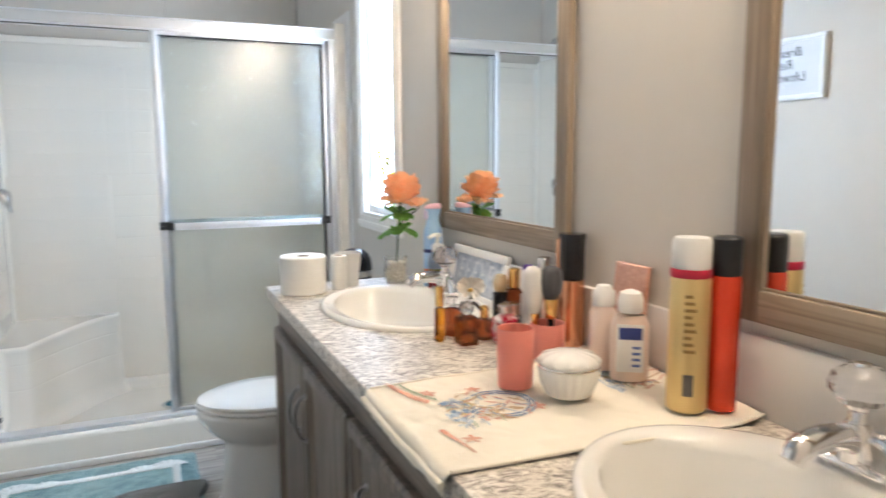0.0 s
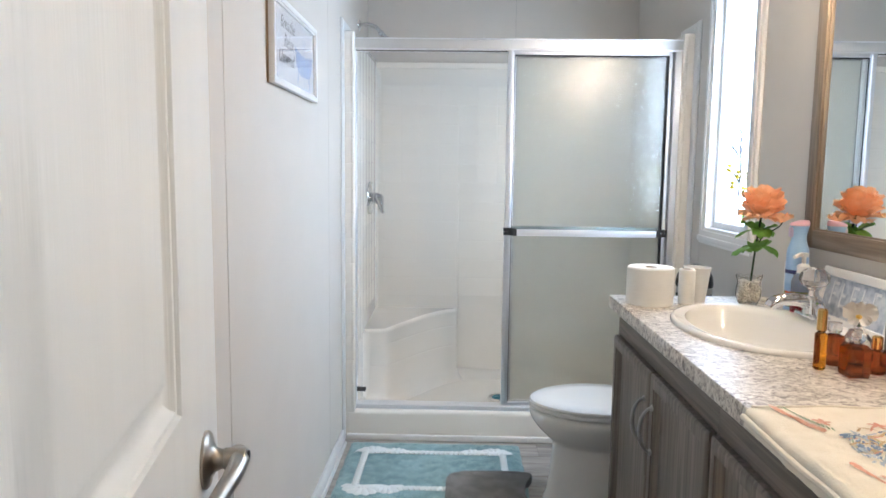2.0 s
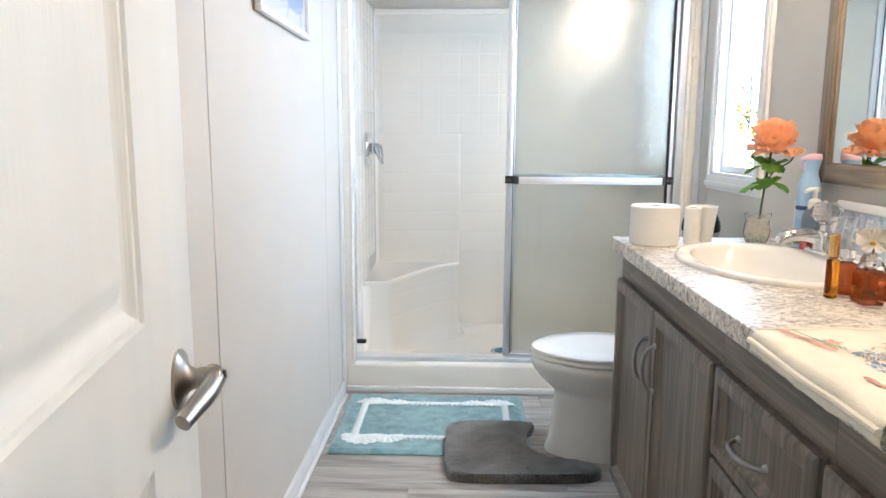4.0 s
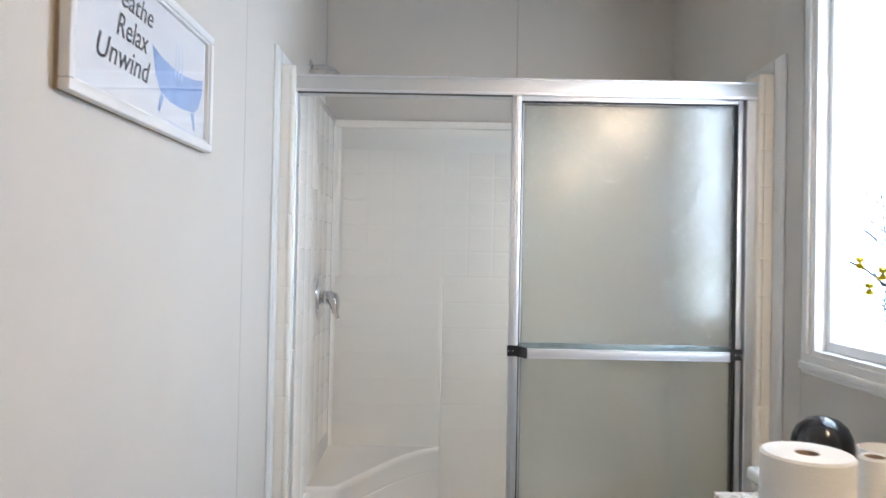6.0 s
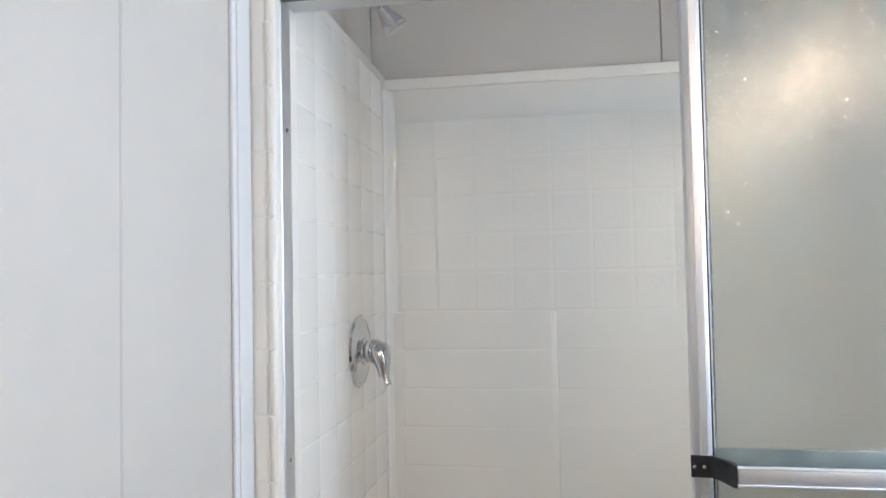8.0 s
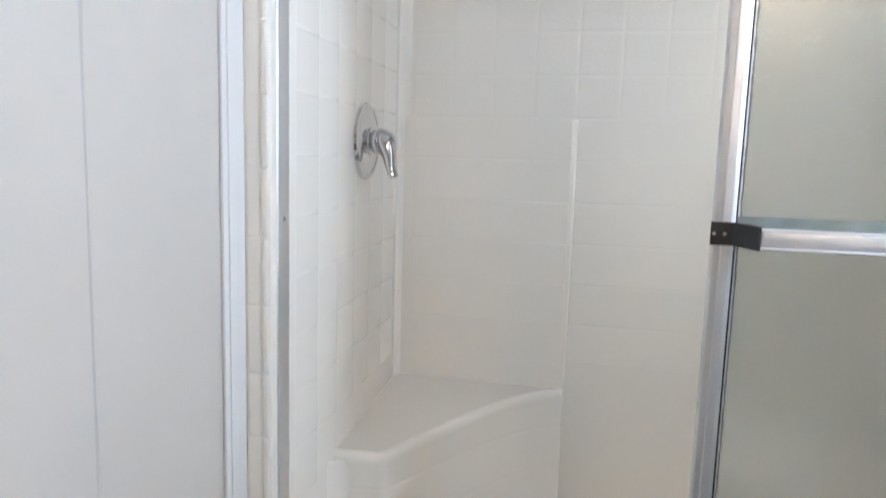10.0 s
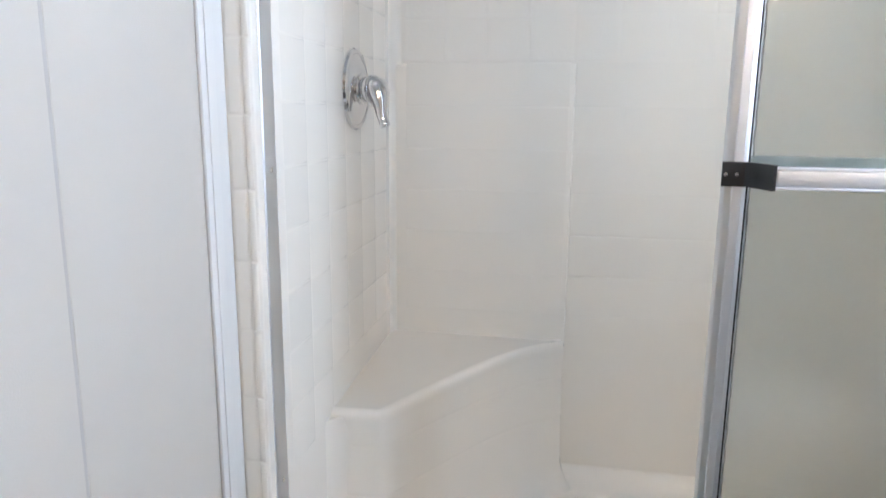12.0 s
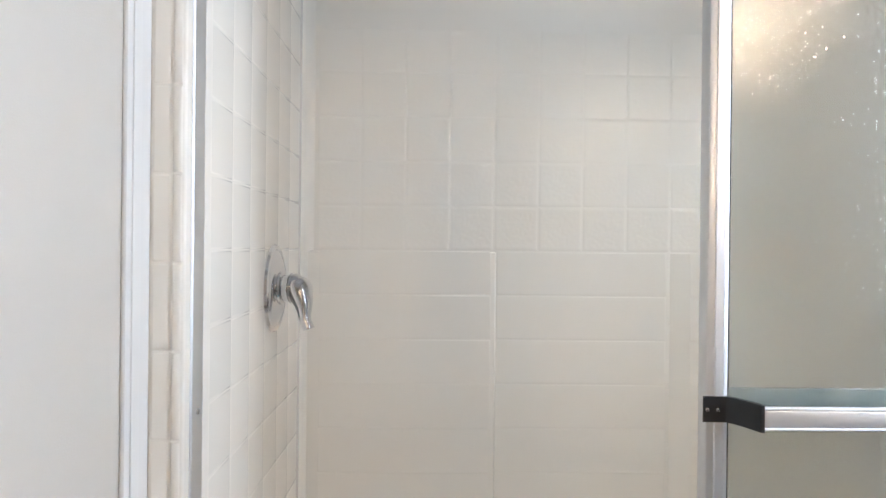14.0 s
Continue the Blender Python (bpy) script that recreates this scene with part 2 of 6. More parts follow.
M_ALUH = surf("anodised_header", (0.70, 0.69, 0.675), (0.65, 0.64, 0.625), 24, 0.52, metal=1.0, stretch=(0.06, 1, 1), bump=0.0003, bscale=160)
M_STRIP = surf("blue_grey_strip", (0.46, 0.55, 0.58), (0.12, 0.19, 0.21), 70, 0.25, metal=0.6, stretch=(0.4, 1, 1))
M_CHROME = surf("chrome", (0.78, 0.78, 0.79), (0.70, 0.70, 0.72), 12, 0.07, metal=1.0, rvar=0.05)
M_NICKEL = surf("satin_nickel", (0.42, 0.385, 0.335), (0.34, 0.31, 0.27), 20, 0.3, metal=1.0)
M_PULL = surf("pewter_pull", (0.40, 0.39, 0.375), (0.28, 0.275, 0.265), 40, 0.32, metal=1.0)
M_BLACK = surf("black_plastic", (0.018, 0.018, 0.02), (0.012, 0.012, 0.013), 30, 0.4)
M_RUBBER = surf("black_gasket", (0.012, 0.012, 0.012), None, 30, 0.7)
M_OBSCURE = obscure_glass("obscure_glass")
M_CERAMIC = surf("white_ceramic", (0.82, 0.805, 0.77), (0.79, 0.775, 0.74), 3, 0.1, rvar=0.03, coat=0.3)
M_SINK = surf("biscuit_sink", (0.86, 0.845, 0.81), (0.84, 0.825, 0.79), 3, 0.14, rvar=0.04, coat=0.3)
M_GRANITE = granite("granite_laminate")
M_CAB = wood("grey_cabinet_wood", (0.088, 0.070, 0.056), (0.142, 0.116, 0.095), (0.212, 0.175, 0.146), "z")
M_CABH = wood("grey_cabinet_wood_level", (0.088, 0.070, 0.056), (0.142, 0.116, 0.095), (0.212, 0.175, 0.146), "y")
M_FRAME = wood("mirror_frame_wood_upright", (0.16, 0.115, 0.075), (0.25, 0.19, 0.135), (0.34, 0.27, 0.20), "z", 0.45)
M_FRAMEH = wood("mirror_frame_wood_level", (0.16, 0.115, 0.075), (0.25, 0.19, 0.135), (0.34, 0.27, 0.20), "y", 0.45)
M_PLANK = wood("vinyl_plank", (0.24, 0.21, 0.18), (0.38, 0.345, 0.31), (0.50, 0.465, 0.42), "x", 0.45, 0.10, 13)
M_TEAL = surf("teal_bath_mat_pile", (0.25, 0.41, 0.42), (0.095, 0.21, 0.23), 26, 0.95, contrast=(0.38, 0.60), bump=0.006, bscale=320, sheen=0.4)
M_TEALW = surf("white_mat_pile", (0.86, 0.87, 0.85), (0.76, 0.81, 0.80), 60, 0.95, bump=0.004, bscale=300, sheen=0.3)
M_RUG = surf("charcoal_rug_pile", (0.17, 0.165, 0.16), (0.035, 0.034, 0.034), 130, 0.98, bump=0.014, bscale=190, sheen=0.4, contrast=(0.36, 0.64))
M_CARPET = surf("bedroom_carpet", (0.38, 0.35, 0.31), (0.31, 0.28, 0.25), 60, 0.95, bump=0.004, bscale=300)
m_, nt_, b_, _tc = material("mirror")
b_.inputs["Base Color"].default_value, b_.inputs["Metallic"].default_value, b_.inputs["Roughness"].default_value = (0.88, 0.90, 0.89, 1), 1, 0.005
M_MIRROR = m_
M_GLASS = clear("window_glass")

# ---- structure ----


def framed_wall(bm, axis, a0, a1, t0, t1, z0, z1, hole=None):
    """A wall slab along x or y between t0 and t1 in thickness, with one opening (a0, a1, z0, z1)."""
    def slab(p0, p1, q0, q1):
        if p1 - p0 < 1e-4 or q1 - q0 < 1e-4:
            return
        box(bm, (p0, t0, q0) if axis == "x" else (t0, p0, q0), (p1, t1, q1) if axis == "x" else (t1, p1, q1))
    if not hole:
        slab(a0, a1, z0, z1)
        return bm
    h0, h1, k0, k1 = hole
    slab(a0, h0, z0, z1)
    slab(h1, a1, z0, z1)
    slab(h0, h1, z0, k0)
    slab(h0, h1, k1, z1)
    return bm


solid("floor", box(B(), (-0.15, -3.12, -0.12), (XR + 0.15, 0.95, -0.008)), M_PLANK, kind="structure")
solid("ceiling", box(B(), (-0.15, -3.12, ZC), (XR + 0.15, 0.95, ZC + 0.1)), M_CEIL, kind="structure")

# the walls are sheets of vinyl-faced panel with narrow open seams over a backing
wall_west = solid("wall_west", framed_wall(B(), "y", YS - 0.1, 0.95, -0.12, -0.006, -0.1, ZC), M_SEAM, kind="structure")
for y0, y1 in ((YS, -1.682), (-1.678, -0.428), (-0.424, YB)):
    part("panel", box(B(), (-0.006, y0 + 0.0005, 0), (0, y1 - 0.0005, ZC - 0.001), 0.001), M_WALL, wall_west)
part("seam_strip", box(B(), (-0.0058, -0.4284, 0), (-0.0007, -0.4236, ZC - 0.001)), surf("seam_filler", (0.50, 0.47, 0.44), None, 20, 0.6), wall_west)
wall_north = solid("wall_north", framed_wall(B(), "x", 0, XR, YB + 0.006, YB + 0.12, -0.1, ZC), M_SEAM, kind="structure")
for x0, x1 in ((0.001, 0.846), (0.849, XR - 0.001)):
    part("panel", box(B(), (x0, YB, 0), (x1, YB + 0.006, ZC - 0.001), 0.001), M_WALL, wall_north)
wall_east = solid("wall_east", framed_wall(B(), "y", YS - 0.1, 0.95, XR + 0.006, XR + 0.15, -0.1, ZC, WIN), M_SEAM, kind="structure")
part("panel", framed_wall(B(), "y", YS, -0.232, XR, XR + 0.006, 0, ZC - 0.001, WIN), M_WALL, wall_east)
part("panel", box(B(), (XR, -0.229, 0), (XR + 0.006, -0.05, ZC - 0.001)), M_WALL, wall_east)
part("panel", prism(B(), [(XR, -0.05), (XR + 0.006, -0.05), (XR + 0.006, YB - 0.001), (XR - 0.045, YB - 0.001)], 0, ZC - 0.001), M_WALL, wall_east)

# wall with the doorway, and the plain room that the walk starts from
DOOR = (0.285, 1.13, 0.0, 2.05)
wall_south = solid("wall_south", framed_wall(B(), "x", 0.001, XR - 0.001, YS - 0.1, YS, -0.1, ZC, (DOOR[0], DOOR[1], -0.1, DOOR[3])), M_WALL, kind="structure")
solid("floor_2", box(B(), (-1.5, -6.0, -0.12), (3.0, -3.12, -0.002)), M_CARPET, kind="structure")
solid("ceiling_2", box(B(), (-1.5, -6.0, ZC), (3.0, -3.12, ZC + 0.1)), M_CEIL, kind="structure")
solid("wall_bedroom_west", box(B(), (-1.6, -6.1, -0.1), (-1.5, -3.02, ZC)), M_WALL, kind="structure")
solid("wall_bedroom_south", box(B(), (-1.5, -6.1, -0.1), (3.0, -6.0, ZC)), M_WALL, kind="structure")
# the opening in this wall is added for the fill lamp
solid("wall_bedroom_east", framed_wall(B(), "y", -6.1, -3.02, 3.0, 3.1, -0.1, ZC, ADDED_WIN), M_WALL, kind="structure")
solid("wall_bedroom_north", box(box(B(), (-1.5, YS - 0.1, -0.1), (-0.121, YS, ZC)), (XR + 0.151, YS - 0.1, -0.1), (3.0, YS, ZC)), M_WALL, kind="structure")
solid("ground", box(B(), (-400, -400, -0.6), (400, 400, -0.5)), surf("lawn", (0.10, 0.13, 0.05), (0.05, 0.08, 0.03), 3, 0.95), kind="structure")

door_casing = thing("door_frame", "white painted door jamb around the bathroom doorway", "door frame", kind="structure")
part("jamb", box(B(), (DOOR[0] - 0.0, YS - 0.108, 0), (DOOR[0] + 0.018, YS + 0.004, DOOR[3])), M_TRIM, door_casing)
part("jamb", box(B(), (DOOR[1] - 0.018, YS - 0.108, 0), (DOOR[1], YS + 0.004, DOOR[3])), M_TRIM, door_casing)
part("head", box(B(), (DOOR[0] + 0.018, YS - 0.108, DOOR[3] - 0.018), (DOOR[1] - 0.018, YS + 0.004, DOOR[3])), M_TRIM, door_casing)

baseboard = thing("baseboard", "white painted baseboard along the west wall", "baseboard", kind="structure")
part("board", box(B(), (0.0, YS + 0.01, 0), (0.012, -0.136, 0.075), 0.004, 2), M_TRIM, baseboard)
part("shoe_moulding", box(B(), (0.012, YS + 0.01, 0), (0.026, -0.136, 0.02), 0.006, 2), M_TRIM, baseboard)

# ---- window ----
window_1 = thing("window_1", "tall narrow white-trimmed window, overexposed daylight behind", "window", kind="structure")
y0, y1, z0, z1 = WIN
CW = 0.058
for lo, hi in (((y0 - CW, z0 - CW), (y1 + CW, z0)), ((y0 - CW, z1), (y1 + CW, z1 + CW)), ((y0 - CW, z0), (y0, z1)), ((y1, z0), (y1 + CW, z1))):
    bm = box(B(), (XR - 0.014, lo[0], lo[1]), (XR + 0.0, hi[0], hi[1]), 0.003)
    part("casing", bm, M_TRIM, window_1)
    sx = 0.012
    wide = hi[0] - lo[0] > 0.1
    bm = box(B(), (XR - 0.022, lo[0] + (0 if wide else sx), lo[1] + (sx if wide else 0)), (XR - 0.0142, hi[0] - (0 if wide else sx * 2), hi[1] - (sx * 2 if wide else 0)), 0.003, 2)
    part("casing_bead", bm, M_TRIM, window_1)
for lo, hi in (((y0, z0), (y1, z0 + 0.012)), ((y0, z1 - 0.012), (y1, z1)), ((y0, z0 + 0.012), (y0 + 0.012, z1 - 0.012)), ((y1 - 0.012, z0 + 0.012), (y1, z1 - 0.012))):
    part("jamb_liner", box(B(), (XR - 0.012, lo[0], lo[1]), (XR + 0.1, hi[0], hi[1])), M_TRIM, window_1)
for lo, hi in (((y0 + 0.012, z0 + 0.012), (y1 - 0.012, z0 + 0.04)), ((y0 + 0.012, z1 - 0.04), (y1 - 0.012, z1 - 0.012)), ((y0 + 0.012, z0 + 0.04), (y0 + 0.032, z1 - 0.04)), ((y1 - 0.032, z0 + 0.04), (y1 - 0.012, z1 - 0.04))):
    part("sash", box(B(), (XR + 0.020, lo[0], lo[1]), (XR + 0.055, hi[0], hi[1]), 0.003), M_TRIM, window_1)
pane = part("pane", box(B(), (XR + 0.036, y0 + 0.032, z0 + 0.04), (XR + 0.040, y1 - 0.032, z1 - 0.04)), M_GLASS, window_1)
pane.visible_shadow = False

# ---- shower ----
XL, XRR, YW = 0.052, 1.538, 0.762     # inner faces of the surround
ZT = 1.905                            # top of the surround
PITCH = 0.111
PAN = 0.048
CURB = 0.145


def seat_outline(grow=0.0):
    pts = arc([(0.172, 0.259, 0), (0.26, 0.41, 0), (0.36, 0.57, 0), (0.45, 0.675, 0), (0.535, 0.735, 0)], 5)
    return [(XL - 0.01, 0.245)] + [(0.06, 0.240), (0.155, 0.246)] + [(p.x + grow, p.y) for p in pts] + [(0.535 + grow, YW + 0.01), (XL - 0.01, YW + 0.01)]


shower = thing("shower_stall", "white moulded fibreglass shower stall with tile pattern and corner seat", "shower stall")
part("back_wall", box(B(), (0.001, YW, PAN - 0.03), (XR - 0.001, YB - 0.001, ZT), 0.004, 2), M_STALL, shower)
part("top_ledge", box(B(), (XL - 0.02, YW - 0.01, ZT - 0.034), (XRR + 0.02, YW + 0.002, ZT - 0.0005), 0.005, 3), M_STALL, shower)
part("side_wall", box(B(), (0.001, -0.06, PAN - 0.03), (XL, YW - 0.0005, ZT + 0.012), 0.006, 3), M_STALL, shower)
part("side_wall", box(B(), (XRR, -0.06, PAN - 0.03), (XR - 0.001, YW - 0.0005, ZT + 0.012), 0.006, 3), M_STALL, shower)


def fillet(bm, cx, cy, sx, r, z0, z1, n=8):
    """A hollow corner between a side wall and the back wall."""
    pts = [(cx, cy)] + [(cx + sx * (r - r * math.sin(a)), cy - r + r * math.cos(a)) for a in [math.pi / 2 * k / n for k in range(n + 1)]]
    return prism(bm, pts, z0, z1)


part("corner_cove", fillet(B(), XL - 0.002, YW + 0.002, 1, 0.042, PAN - 0.01, ZT - 0.034), M_STALL, shower)
part("corner_cove", fillet(B(), XRR + 0.002, YW + 0.002, -1, 0.042, PAN - 0.01, ZT - 0.034), M_STALL, shower)

# pan, dished towards the drain
DX, DY = 0.775, 0.43
bm = B()
nx, ny = 132, 74
grid = [[bm.verts.new((XL - 0.02 + (XRR - XL + 0.04) * i / nx, -0.01 + (YW + 0.02) * j / ny, 0)) for j in range(ny + 1)] for i in range(nx + 1)]
for row in grid:
    for v in row:
        d = math.hypot((v.co.x - DX) * 0.55, v.co.y - DY)
        edge = min(v.co.x - XL, XRR - v.co.x, YW - v.co.y, v.co.y - 0.035)
        v.co.z = PAN + 0.022 * min(1, d / 0.4) + 0.055 * max(0, 1 - max(0, edge) / 0.05) ** 2
for i in range(nx):
    for j in range(ny):
        bm.faces.new((grid[i][j], grid[i + 1][j], grid[i + 1][j + 1], grid[i][j + 1]))
part("pan", bm, M_PAN, shower, smooth=60)
part("curb", box(B(), (0.001, -0.062, 0), (XR - 0.001, 0.04, CURB), 0.022, 5), M_STALL, shower)
part("curb_trim", box(B(), (0.0105, -0.078, 0), (XR - 0.002, -0.0625, 0.03), 0.006, 3), M_TRIM, shower)

bm = B()
base = seat_outline()
normals = []
for k in range(len(base)):
    p, q = base[max(0, k - 1)], base[min(len(base) - 2, k + 1)]
    d = Vector((q[0] - p[0], q[1] - p[1])).normalized()
    normals.append(Vector((d.y, -d.x)) if 0 < k < len(base) - 1 else Vector((0, -1)) if k == 0 else Vector((0, 0)))
rings = []
for z, o in ((PAN - 0.01, 0.075), (PAN + 0.012, 0.050), (PAN + 0.030, 0.028), (PAN + 0.055, 0.012), (PAN + 0.09, 0.003), (0.25, 0.0), (0.266, 0.0), (0.2685, -0.0002), (0.271, -0.0011), (0.2735, -0.0011), (0.276, -0.0002), (0.279, -0.0002), (0.381, -0.0014), (0.384, -0.0015), (0.3865, -0.0025), (0.3895, -0.0025), (0.392, -0.0016), (0.395, -0.0016), (0.42, -0.002), (0.446, 0.0), (0.456, 0.001), (0.464, -0.003), (0.4685, -0.012), (0.468, -0.022), (0.4655, -0.032)):
    ring = []
    for (x, y), nn in zip(base, normals):
        lift = 0.02 * max(0, (y - 0.25) / 0.5) if z > 0.4 else 0
        ring.append(bm.verts.new((x + nn.x * o, y + nn.y * o, z + lift)))
    rings.append(ring)
for a, b in zip(rings, rings[1:]):
    for k in range(len(a) - 1):
        bm.faces.new((a[k], a[k + 1], b[k + 1], b[k]))
bm.faces.new(rings[-1])
part("seat", bm, M_STALL, shower, smooth=50)
part("seat_cove", fillet(B(), XL - 0.002, 0.2445, 1, 0.05, PAN - 0.01, 0.454), M_STALL, shower, smooth=50)
part("seat_tile_rib", prism(B(), [(0.116, 0.2485), (0.118, 0.2468), (0.1215, 0.2468), (0.1235, 0.2487)], 0.16, 0.44), M_STALL, shower)
part("seat_back", box(B(), (XL - 0.002, YW - 0.007, 0.45), (0.536, YW + 0.003, 1.219), 0.005, 4), M_STALL, shower)
bm = prism(B(), [(0.968, YW + 0.003), (1.012, YW - 0.014), (XRR + 0.002, YW - 0.014), (XRR + 0.002, YW + 0.003)], PAN + 0.02, 1.219)
part("shelf_back", bm, M_STALL, shower)


def tile_mesh(w, h, t=0.0007, r=0.0032):
    """One moulded tile face, centred, lying in the x-z plane and facing -y."""
    bm = B()
    a, b = w / 2 - 0.0013, h / 2 - 0.0013
    o = [bm.verts.new((x, 0, z)) for x, z in ((-a, -b), (a, -b), (a, b), (-a, b))]
    q = [bm.verts.new((x, -t * 0.75, z)) for x, z in ((-a + r * 0.35, -b + r * 0.35), (a - r * 0.35, -b + r * 0.35), (a - r * 0.35, b - r * 0.35), (-a + r * 0.35, b - r * 0.35))]
    s = [bm.verts.new((x, -t, z)) for x, z in ((-a + r, -b + r), (a - r, -b + r), (a - r, b - r), (-a + r, b - r))]
    for u, v in ((o, q), (q, s)):
        for k in range(4):
            bm.faces.new((u[k], u[(k + 1) % 4], v[(k + 1) % 4], v[k]))
    bm.faces.new(s)
    return mesh_of("tile", bm, M_STALL, 60)


def hammered_tile(w, seed):
    """A tile like tile_mesh, whose face is finely dimpled like orange peel."""
    n = 34
    a, t = w / 2 - 0.0013, 0.0007
    verts, faces = [], []
    for i in range(n + 1):
        for j in range(n + 1):
            x, z = -a + 2 * a * i / n, -a + 2 * a * j / n
            e = min(i, j, n - i, n - j)
            h = t * (0 if e == 0 else 0.75 if e == 1 else 1.0)
            if e > 1:
                h += 0.00042 * noise.noise((x * 170 + seed * 9, seed * 3.3, z * 170)) * min(1, (e - 1) / 3)
            verts.append((x, -h, z))
    for i in range(n):
        for j in range(n):
            k = i * (n + 1) + j
            faces.append((k, k + n + 1, k + n + 2, k + 1))
    me = bpy.data.meshes.new("tile")
    me.from_pydata(verts, [], faces)
    me.materials.append(M_STALL)
    me.polygons.foreach_set("use_smooth", [True] * len(me.polygons))
    me.update()
    return me


HEAD_Z0, HEAD_Z1 = 1.838, 1.892
enclosure = thing("shower_door", "sliding shower door, aluminium frame, hammered obscure glass, both panels slid to one side", "shower door")
bm = box(B(), (XL - 0.004, -0.045, HEAD_Z0), (XRR + 0.004, 0.04, HEAD_Z1), 0.004, 2)
part("header", bm, M_ALUH, enclosure)
part("header_lip", box(B(), (XL - 0.002, -0.0475, HEAD_Z0 - 0.003), (XRR + 0.002, -0.0452, HEAD_Z0 + 0.007), 0.001), M_ALU, enclosure)
part("header_lip", box(B(), (XL - 0.002, -0.0475, HEAD_Z1 - 0.008), (XRR + 0.002, -0.0452, HEAD_Z1 - 0.001), 0.001), M_ALU, enclosure)
# thin dark strip under the header's front, over the open side only
part("header_dark_strip", box(B(), (XL + 0.004, -0.043, HEAD_Z0 - 0.0055), (0.750, -0.030, HEAD_Z0 - 0.0005)), surf("dark_strip_grey", (0.10, 0.10, 0.10), None, 20, 0.5, metal=0.5), enclosure, "thin dark strip under the header")
part("wall_jamb", box(B(), (XL - 0.003, -0.038, CURB + 0.002), (XL + 0.003, 0.008, HEAD_Z0), 0.0015), M_ALUV, enclosure)
part("wall_jamb", box(B(), (XRR - 0.03, -0.038, CURB + 0.002), (XRR + 0.002, 0.036, HEAD_Z0), 0.003), M_ALUV, enclosure)
bm = box(B(), (XL - 0.002, -0.04, CURB - 0.001), (XRR + 0.002, 0.035, CURB + 0.012), 0.003, 2)
box(bm, (XL, -0.038, CURB + 0.010), (XRR, -0.030, CURB + 0.019), 0.002)
box(bm, (XL, -0.030, CURB + 0.010), (XRR, 0.030, CURB + 0.020), 0.002)
part("bottom_track", bm, M_ALU, enclosure)
part("stop_clip", box(B(), (XL + 0.002, -0.03, 0.225), (XL + 0.046, -0.006, 0.243), 0.003, 2), M_BLACK, enclosure, "black plastic bumper clip")
for z in (1.0, 0.45, 1.6):
    part("screw", lathe(B(), [(0.0045, 0), (0.0045, 0.001), (0.003, 0.0022), (0, 0.0025)], 12, pose(XL + 0.003, -0.015, z, 0, 90, 0)), M_CHROME, enclosure)


def hammered_pane(x0, x1, y, z0, z1, step):
    """A glass sheet whose front is dimpled in uneven, slightly drawn-out runnels."""
    nx, nz = int((x1 - x0) / step), int((z1 - z0) / step)
    verts, faces = [], []
    for i in range(nx + 1):
        x = x0 + (x1 - x0) * i / nx
        for j in range(nz + 1):
            z = z0 + (z1 - z0) * j / nz
            h = 0.00078 * noise.noise(((x + 0.2 * z) * 175, 1.3, (z - 0.1 * x) * 140)) + 0.00016 * noise.noise((x * 290, 7.7, z * 250)) if step < 0.01 else 0
            verts.append((x, y - 0.0025 + h, z))
    n = nz + 1
    for i in range(nx):
        for j in range(nz):
            faces.append((i * n + j, (i + 1) * n + j, (i + 1) * n + j + 1, i * n + j + 1))
    k = len(verts)
    verts += [(x0, y + 0.0025, z0), (x1, y + 0.0025, z0), (x1, y + 0.0025, z1), (x0, y + 0.0025, z1)]
    faces.append((k + 3, k + 2, k + 1, k))
    me = bpy.data.meshes.new("door_panel")
    me.from_pydata(verts, [], faces)
    me.materials.append(M_OBSCURE)
    me.polygons.foreach_set("use_smooth", [True] * len(me.polygons))
    me.update()
    return me


def panel_parts(x0, x1, y, outer):
    z0, z1 = CURB + 0.028, HEAD_Z0 - 0.0
    pn = new("door_panel", hammered_pane(x0 + 0.028, x1 - 0.012, y, z0 + 0.012, z1 - 0.014, 0.0022 if outer else 0.02))
    pn.parent = enclosure
    tagged(pn, "hammered obscure glass pane")
    pn.visible_shadow = False
    bm = box(B(), (x0, y - 0.013, z0), (x0 + 0.030, y + 0.013, z1), 0.003, 2)
    box(bm, (x0 + 0.010, y - 0.0155, z0 + 0.001), (x0 + 0.024, y - 0.012, z1 - 0.001), 0.0015)
    part("stile", bm, M_ALUV, pn)
    part("stile", box(B(), (x1 - 0.016, y - 0.010, z0), (x1, y + 0.010, z1), 0.003, 2), M_ALUV, pn)
    part("rail", box(B(), (x0 + 0.030, y - 0.009, z0), (x1 - 0.016, y + 0.009, z0 + 0.014), 0.002), M_ALU, pn)
    part("rail", box(B(), (x0 + 0.030, y - 0.009, z1 - 0.016), (x1 - 0.016, y + 0.009, z1), 0.002), M_ALU, pn)
    bm = box(B(), (x0 + 0.030, y - 0.0065, z0 + 0.014), (x0 + 0.0335, y - 0.0026, z1 - 0.016))
    box(bm, (x1 - 0.026, y - 0.0075, z0 + 0.014), (x1 - 0.0161, y - 0.0026, z1 - 0.016))
    box(bm, (x0 + 0.0335, y - 0.0065, z1 - 0.022), (x1 - 0.026, y - 0.0026, z1 - 0.0161))
    part("gasket", bm, M_RUBBER, pn)
    return pn


outer_panel = panel_parts(0.751, 1.500, -0.020, True)
inner_panel = panel_parts(0.764, 1.506, 0.018, False)
